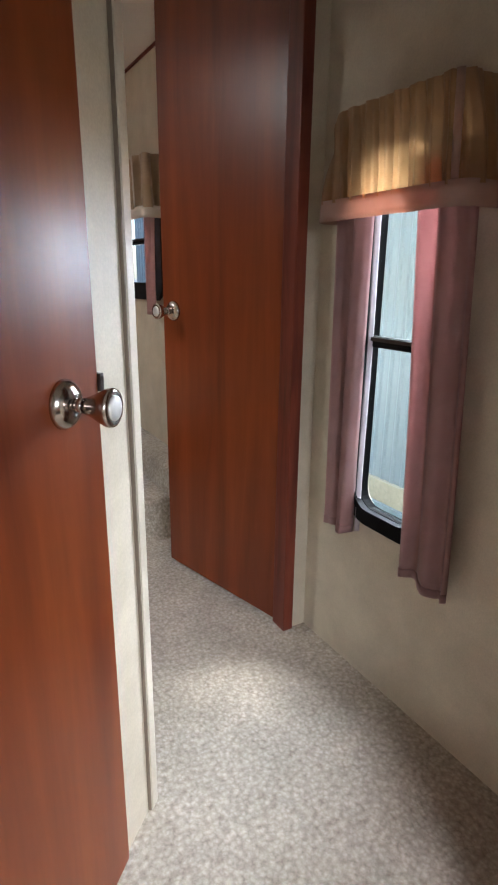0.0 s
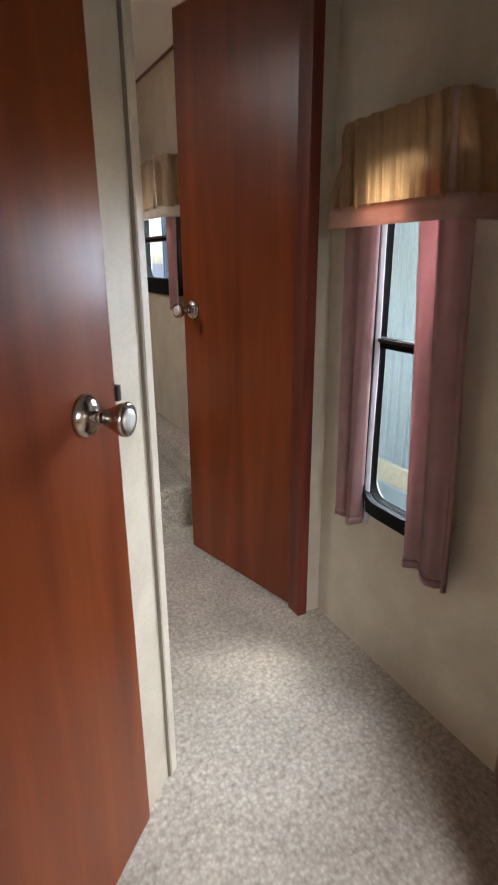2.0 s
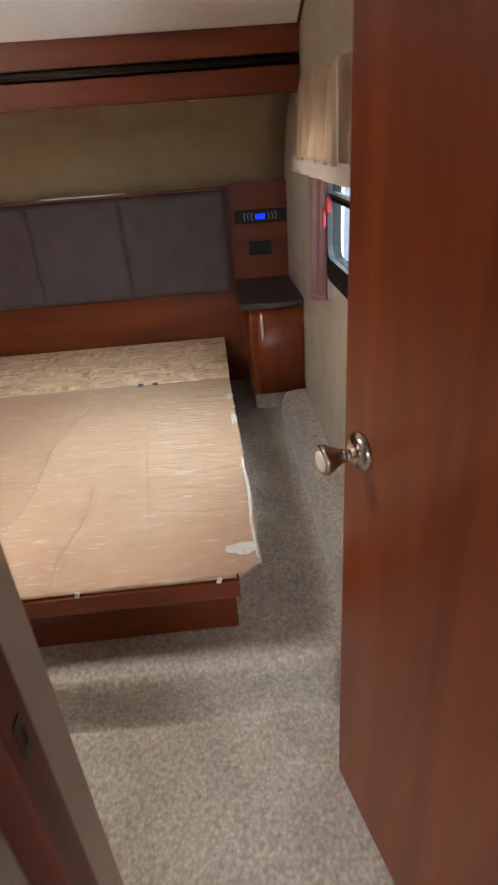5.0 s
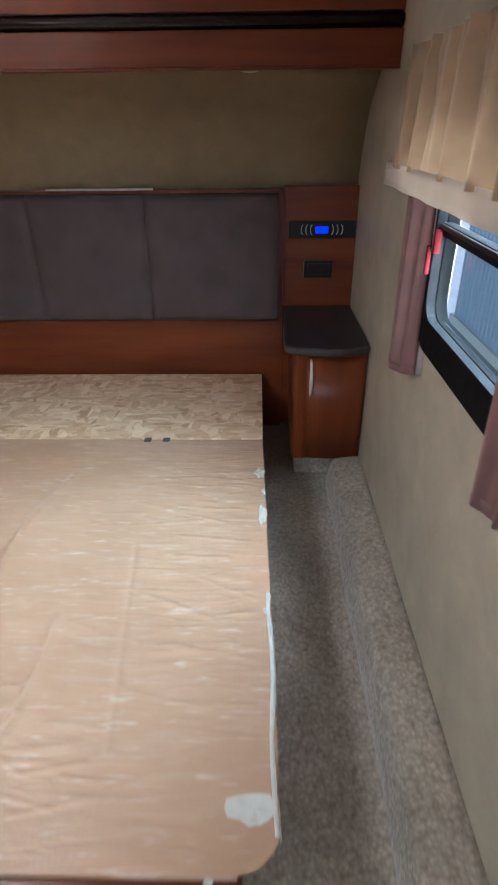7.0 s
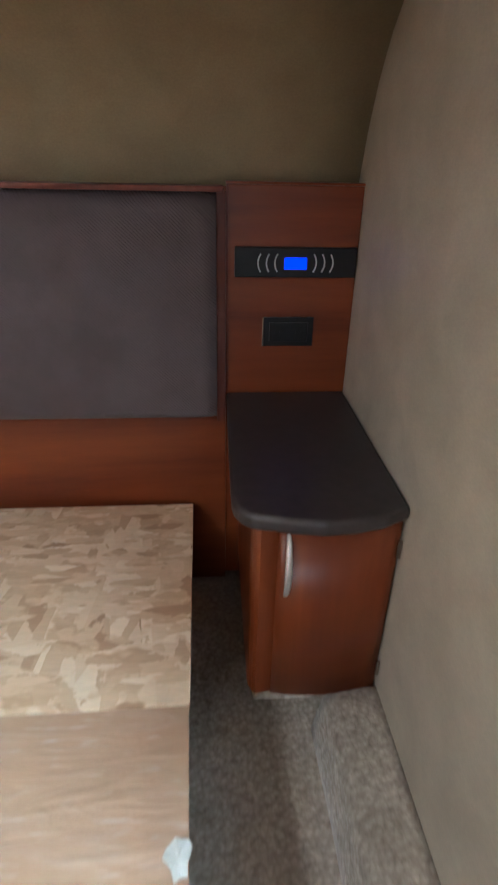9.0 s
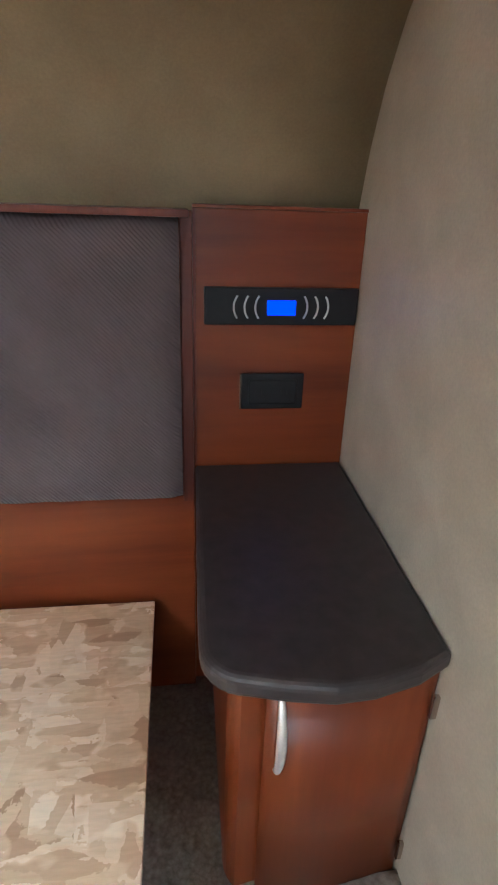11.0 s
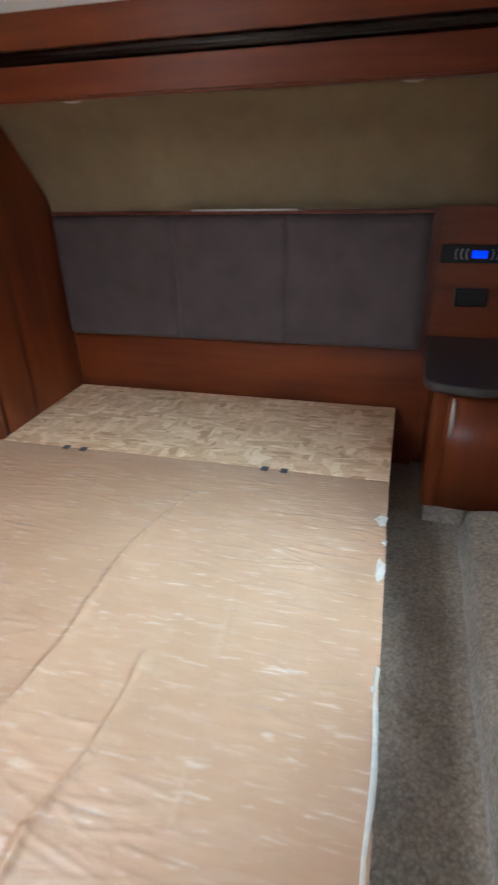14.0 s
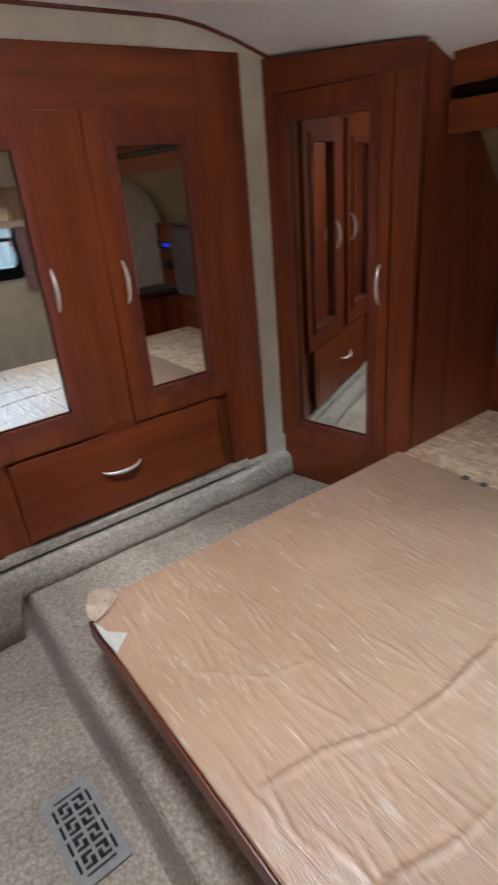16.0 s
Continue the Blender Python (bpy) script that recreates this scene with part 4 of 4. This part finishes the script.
# carpeted kick under the nightstand
setting("carpet_kick", box((2.300, 5.020, STEP - 0.004), (WX - 0.002, 5.452, 0.2995), 0.008), CARPET, "carpet-wrapped kick under the nightstand", "kick")

# ---------------------------------------------------------------- overhead beam
beam = thing("overhead_beam", (1.59, 4.94, 1.75), "cherry overhead beam with a dark groove across the room", "beam")
part("upper_board", box((0.655, 4.935, 1.778), (WX - 0.002, 4.960, 1.872), 0.004), WOOD_H, beam)
part("groove_board", box((0.655, 4.950, 1.737), (WX - 0.002, 4.958, 1.7775), 0.001), DARK_GROOVE, beam, "dark recess")
part("groove_rail", tube([(0.656, 4.944, 1.757), (1.60, 4.944, 1.757), (WX - 0.003, 4.944, 1.757)], 0.0165, 16), DARK_RAIL, beam, "dark glossy half-round rail", True)
part("lower_board", box((0.655, 4.930, 1.648), (WX - 0.002, 4.960, 1.7365), 0.004), WOOD_H, beam)
part("bottom_lip", box((0.655, 4.924, 1.640), (WX - 0.002, 4.962, 1.6475), 0.003), WOOD_H, beam)
part("soffit", box((0.655, 4.9625, 1.6665), (WX - 0.002, 5.13, 1.6785), 0.002), WOOD_H, beam)

for px in (1.042, 2.120):
    puck = thing("puck_light", (px, 5.03, 1.66), "small white round light under the beam", "light", "lights under the beam")
    PK = Matrix.Translation((px, 5.03, 0.0165))
    part("ring", lathe([(0.052, 1.6495), (0.052, 1.642), (0.047, 1.635), (0.038, 1.634)], 24, PK), WHITE_PLASTIC, puck, "", True)
    part("lens", lathe([(0.0375, 1.6342), (0.031, 1.629), (0.018, 1.6255), (0.006, 1.6245)], 24, PK), WHITE_PLASTIC, puck, "frosted lens", True)


# ---------------------------------------------------------------- wardrobes
def mirror_door(parent, y0, y1, z0, z1, stile, m, t=0.020):
    """A framed door with a mirror, in the local plane x = 0 facing +x."""
    d = part("mirror_door", plate([(y0, z0), (y1, z0), (y1, z1), (y0, z1)], [[(y0 + stile, z0 + stile * 1.2), (y0 + stile, z1 - stile * 1.2), (y1 - stile, z1 - stile * 1.2), (y1 - stile, z0 + stile * 1.2)]], "x", 0.0, t, m), WOOD_V, parent)
    a, b, c, e = y0 + stile, y1 - stile, z0 + stile * 1.2, z1 - stile * 1.2
    part("inner_bead", plate([(a - 0.030, c - 0.030), (b + 0.030, c - 0.030), (b + 0.030, e + 0.030), (a - 0.030, e + 0.030)], [[(a + 0.004, c + 0.004), (a + 0.004, e - 0.004), (b - 0.004, e - 0.004), (b - 0.004, c + 0.004)]],
                             "x", t + 0.0005, t + 0.010, m), WOOD_TRIM, d, "raised inner bead")
    part("inner_step", plate([(a - 0.014, c - 0.014), (b + 0.014, c - 0.014), (b + 0.014, e + 0.014), (a - 0.014, e + 0.014)], [[(a + 0.002, c + 0.002), (a + 0.002, e - 0.002), (b - 0.002, e - 0.002), (b - 0.002, c + 0.002)]],
                             "x", t + 0.0105, t + 0.014, m), WOOD_TRIM, d)
    part("mirror", box((0.006, a + 0.001, c + 0.001), (0.010, b - 0.001, e - 0.001), 0.0, m), MIRROR, d, "mirror glass")
    return d


def pull(parent, p, q, out, m):
    pts = [m @ Vector(v) for v in bow(p, q, out, 0.028, 14)]
    part("handle", tube(pts, lambda t: 0.0042 + 0.0032 * math.sin(math.pi * t), 10), SATIN, parent, "bowed satin silver handle", True)


# wardrobe in the slide-out wall
W1Z0, W1Z1 = 0.345, 1.972
ward = thing("wardrobe", (-0.25, 3.83, W1Z0), "built-in cherry wardrobe with mirrored doors and drawer", "wardrobe")
part("body", box((-0.55, 3.10, W1Z0), (-0.004, 4.552, W1Z1), 0.003), WOOD_V, ward)
for (a, b), (c, d_) in (((3.086, 3.316), (W1Z0, W1Z1)), ((4.359, 4.560), (W1Z0, W1Z1))):
    part("stile", box((-0.003, a, c), (0.012, b, d_), 0.003), WOOD_V, ward)
part("header", box((-0.003, 3.3165, 1.795), (0.012, 4.3585, W1Z1), 0.003), WOOD_Y, ward)
part("middle_rail", box((-0.003, 3.3165, 0.70), (0.012, 4.3585, 0.735), 0.003), WOOD_Y, ward)
part("middle_stile", box((-0.003, 3.760, 0.7355), (0.012, 3.913, 1.7945), 0.003), WOOD_V, ward)
M1 = Matrix.Translation((0.0125, 0, 0))
dl = mirror_door(ward, 3.310, 3.764, 0.728, 1.800, 0.090, M1)
dr = mirror_door(ward, 3.911, 4.365, 0.728, 1.800, 0.090, M1)
pull(dl, (0.020, 3.706, 1.200), (0.020, 3.706, 1.340), (1, 0, 0), M1)
pull(dr, (0.020, 3.964, 1.185), (0.020, 3.964, 1.330), (1, 0, 0), M1)
drawer = part("drawer", box((0.0125, 3.412, 0.390), (0.032, 4.290, 0.712), 0.004), WOOD_Y, ward)
part("recess", box((0.0325, 3.457, 0.425), (0.0345, 4.245, 0.672), 0.001), WOOD_Y, drawer, "flat centre panel")
pull(drawer, (0.0345, 3.735, 0.566), (0.0345, 3.898, 0.566), (1, 0, -0.35), Matrix.Identity(4))

setting("wall_west", plate([(2.73, 0), (4.90, 0), (4.90, 2.065), (2.73, 2.065)], [[(3.10, 0.345), (3.10, 1.971), (4.551, 1.971), (4.551, 0.345)]], "x", -0.06, -0.0045), WALL, "beige bedroom wall round the wardrobe", "wall")
setting("wall_west_outer", box((-0.75, 2.0, 0), (-0.70, 5.6, 2.2)), WALL, "plain beige outer wall", "wall")


# carpeted sill of the slide-out
def sill_fn(u, v):
    y = 3.02 + u * 1.69
    pts = [(0.045, 0.002 if y < 3.3 else STEP), (0.043, 0.255), (0.036, 0.290), (0.022, 0.306), (0.0, 0.311), (-0.004, 0.313)]
    s = v * 5
    i = min(int(s), 4)
    f = s - i
    return (pts[i][0] * (1 - f) + pts[i + 1][0] * f + 0.003 * math.sin(y * 13), y, pts[i][1] * (1 - f) + pts[i + 1][1] * f)


setting("carpet_sill", sheet(sill_fn, 50, 12, 0.003), CARPET, "carpet-wrapped sill below the slide-out wardrobe", "sill", True)
setting("slide_seal", box((-0.002, 3.05, 0.315), (0.020, 4.42, 0.324), 0.002), BLACK_SEAL_SHADE, "black rubber seal of the slide-out", "seal")
setting("carpet_lip", box((-0.003, 3.05, 0.3245), (0.028, 4.44, 0.362), 0.008), CARPET, "carpet lip under the wardrobe", "sill")

# angled mirror wardrobe beside the bed
A0 = Vector((0.030, 4.702, 0))
W2 = Matrix.Translation(A0) @ Matrix.Rotation(radians(12.5), 4, "Z") @ Matrix.Rotation(radians(-90), 4, "Z")   # local x faces the room, local y runs to the bed
WL = 0.605
ward2 = thing("corner_wardrobe", (0.3, 5.0, STEP), "angled cherry corner wardrobe with a mirrored door", "wardrobe")
W2T = 1.952
part("body", prism([(0.000, 4.722), (0.624, 4.858), (0.624, 5.06), (0.0, 5.06)], "z", STEP, 1.90), WOOD_V, ward2)
part("side_panel", prism([(5.062, STEP), (5.452, STEP), (5.452, 1.30), (5.125, 1.70), (5.062, 1.70)], "x", 0.606, 0.624), WOOD_V, ward2)
part("header", plate([(-0.045, 1.835), (WL + 0.012, 1.835), (WL + 0.012, 1.908), (-0.045, 1.960)], [], "x", 0.0, 0.018, W2), WOOD_H, ward2)
part("kick_board", box((0.0, -0.03, STEP), (0.010, WL, 0.405), 0.002, W2), WOOD_H, ward2)
part("post", box((0.0, 0.522, 0.4055), (0.030, WL + 0.012, 1.8345), 0.004, W2), WOOD_V, ward2)
part("stile", box((0.0, -0.045, 0.4055), (0.016, 0.060, 1.8345), 0.003, W2), WOOD_V, ward2)
M2 = W2 @ Matrix.Translation((0.0165, 0, 0))
d2 = mirror_door(ward2, 0.010, 0.518, 0.415, 1.830, 0.074, M2)
pull(d2, (0.020, 0.486, 1.080), (0.020, 0.486, 1.230), (1, 0, 0), M2)

# ---------------------------------------------------------------- floor register
reg = thing("floor_register", (0.880, 3.196, 0.0), "grey plastic floor heat register with scroll pattern", "floor register")
RG = Matrix.Translation((0.880, 3.196, 0.0)) @ Matrix.Rotation(radians(2), 4, "Z")
holes = []


def slot(x0, y0, x1, y1):
    holes.append([(x0, y0), (x0, y1), (x1, y1), (x1, y0)])


for j in range(4):
    x = -0.093 + j * 0.062
    for sgn in (-1, 1):
        lo, hi = sorted((sgn * 0.045, sgn * 0.053))
        slot(x - 0.025, lo, x + 0.025, hi)
        holes.append([(x - 0.026, sgn * 0.036), (x - 0.026, sgn * 0.005), (x - 0.013, sgn * 0.005), (x - 0.013, sgn * 0.024), (x + 0.006, sgn * 0.024), (x + 0.006, sgn * 0.036)])
        holes.append([(x + 0.026, sgn * 0.036), (x + 0.026, sgn * 0.004), (x - 0.005, sgn * 0.004), (x - 0.005, sgn * 0.016), (x + 0.014, sgn * 0.016), (x + 0.014, sgn * 0.036)])
for x in (-0.138, 0.130):
    slot(x, -0.040, x + 0.008, 0.040)
holes = [[(0.86 * x, y) for x, y in h] for h in holes]
part("grate", plate(rounded(-0.143, -0.072, 0.143, 0.072, 0.006), holes, "z", 0.004, 0.010, RG), GREY_PLASTIC, reg)
# Black sheet on the floor replaces the shade inside the register.
part("well", box((-0.130, -0.058, 0.0005), (0.130, 0.058, 0.0038), 0.0, RG), BLACK_SEAL_SHADE, reg, "black sheet put in for the shade under the grate")

# ---------------------------------------------------------------- outside
setting("ground", box((-400, -400, -1.2), (400, 400, -1.1)), GROUND, "pale gravel yard outside", "ground")


def siding():
    bm = bmesh.new()
    y = -2.0
    pts = []
    while y < 8.4:
        pts += [(4.10, y), (4.10, y + 0.05), (4.092, y + 0.062), (4.092, y + 0.078)]
        y += 0.09
    pts += [(4.10, y), (4.2, y), (4.2, -2.0)]
    return add_prism(bm, pts, "z", -0.15, 2.6)


shed = thing("storage_shed", (4.2, 2.5, -1.1), "white ribbed metal shed next door", "shed")
part("ribbed_siding", siding(), RIBBED, shed)
part("base_strip", box((4.07, -2.0, -0.30), (4.2, 8.5, -0.151), 0.004), YELLOW, shed, "pale yellow base strip")
part("footing", box((4.05, -2.0, -1.1), (4.2, 8.5, -0.301), 0.004), RIBBED, shed, "pale footing")
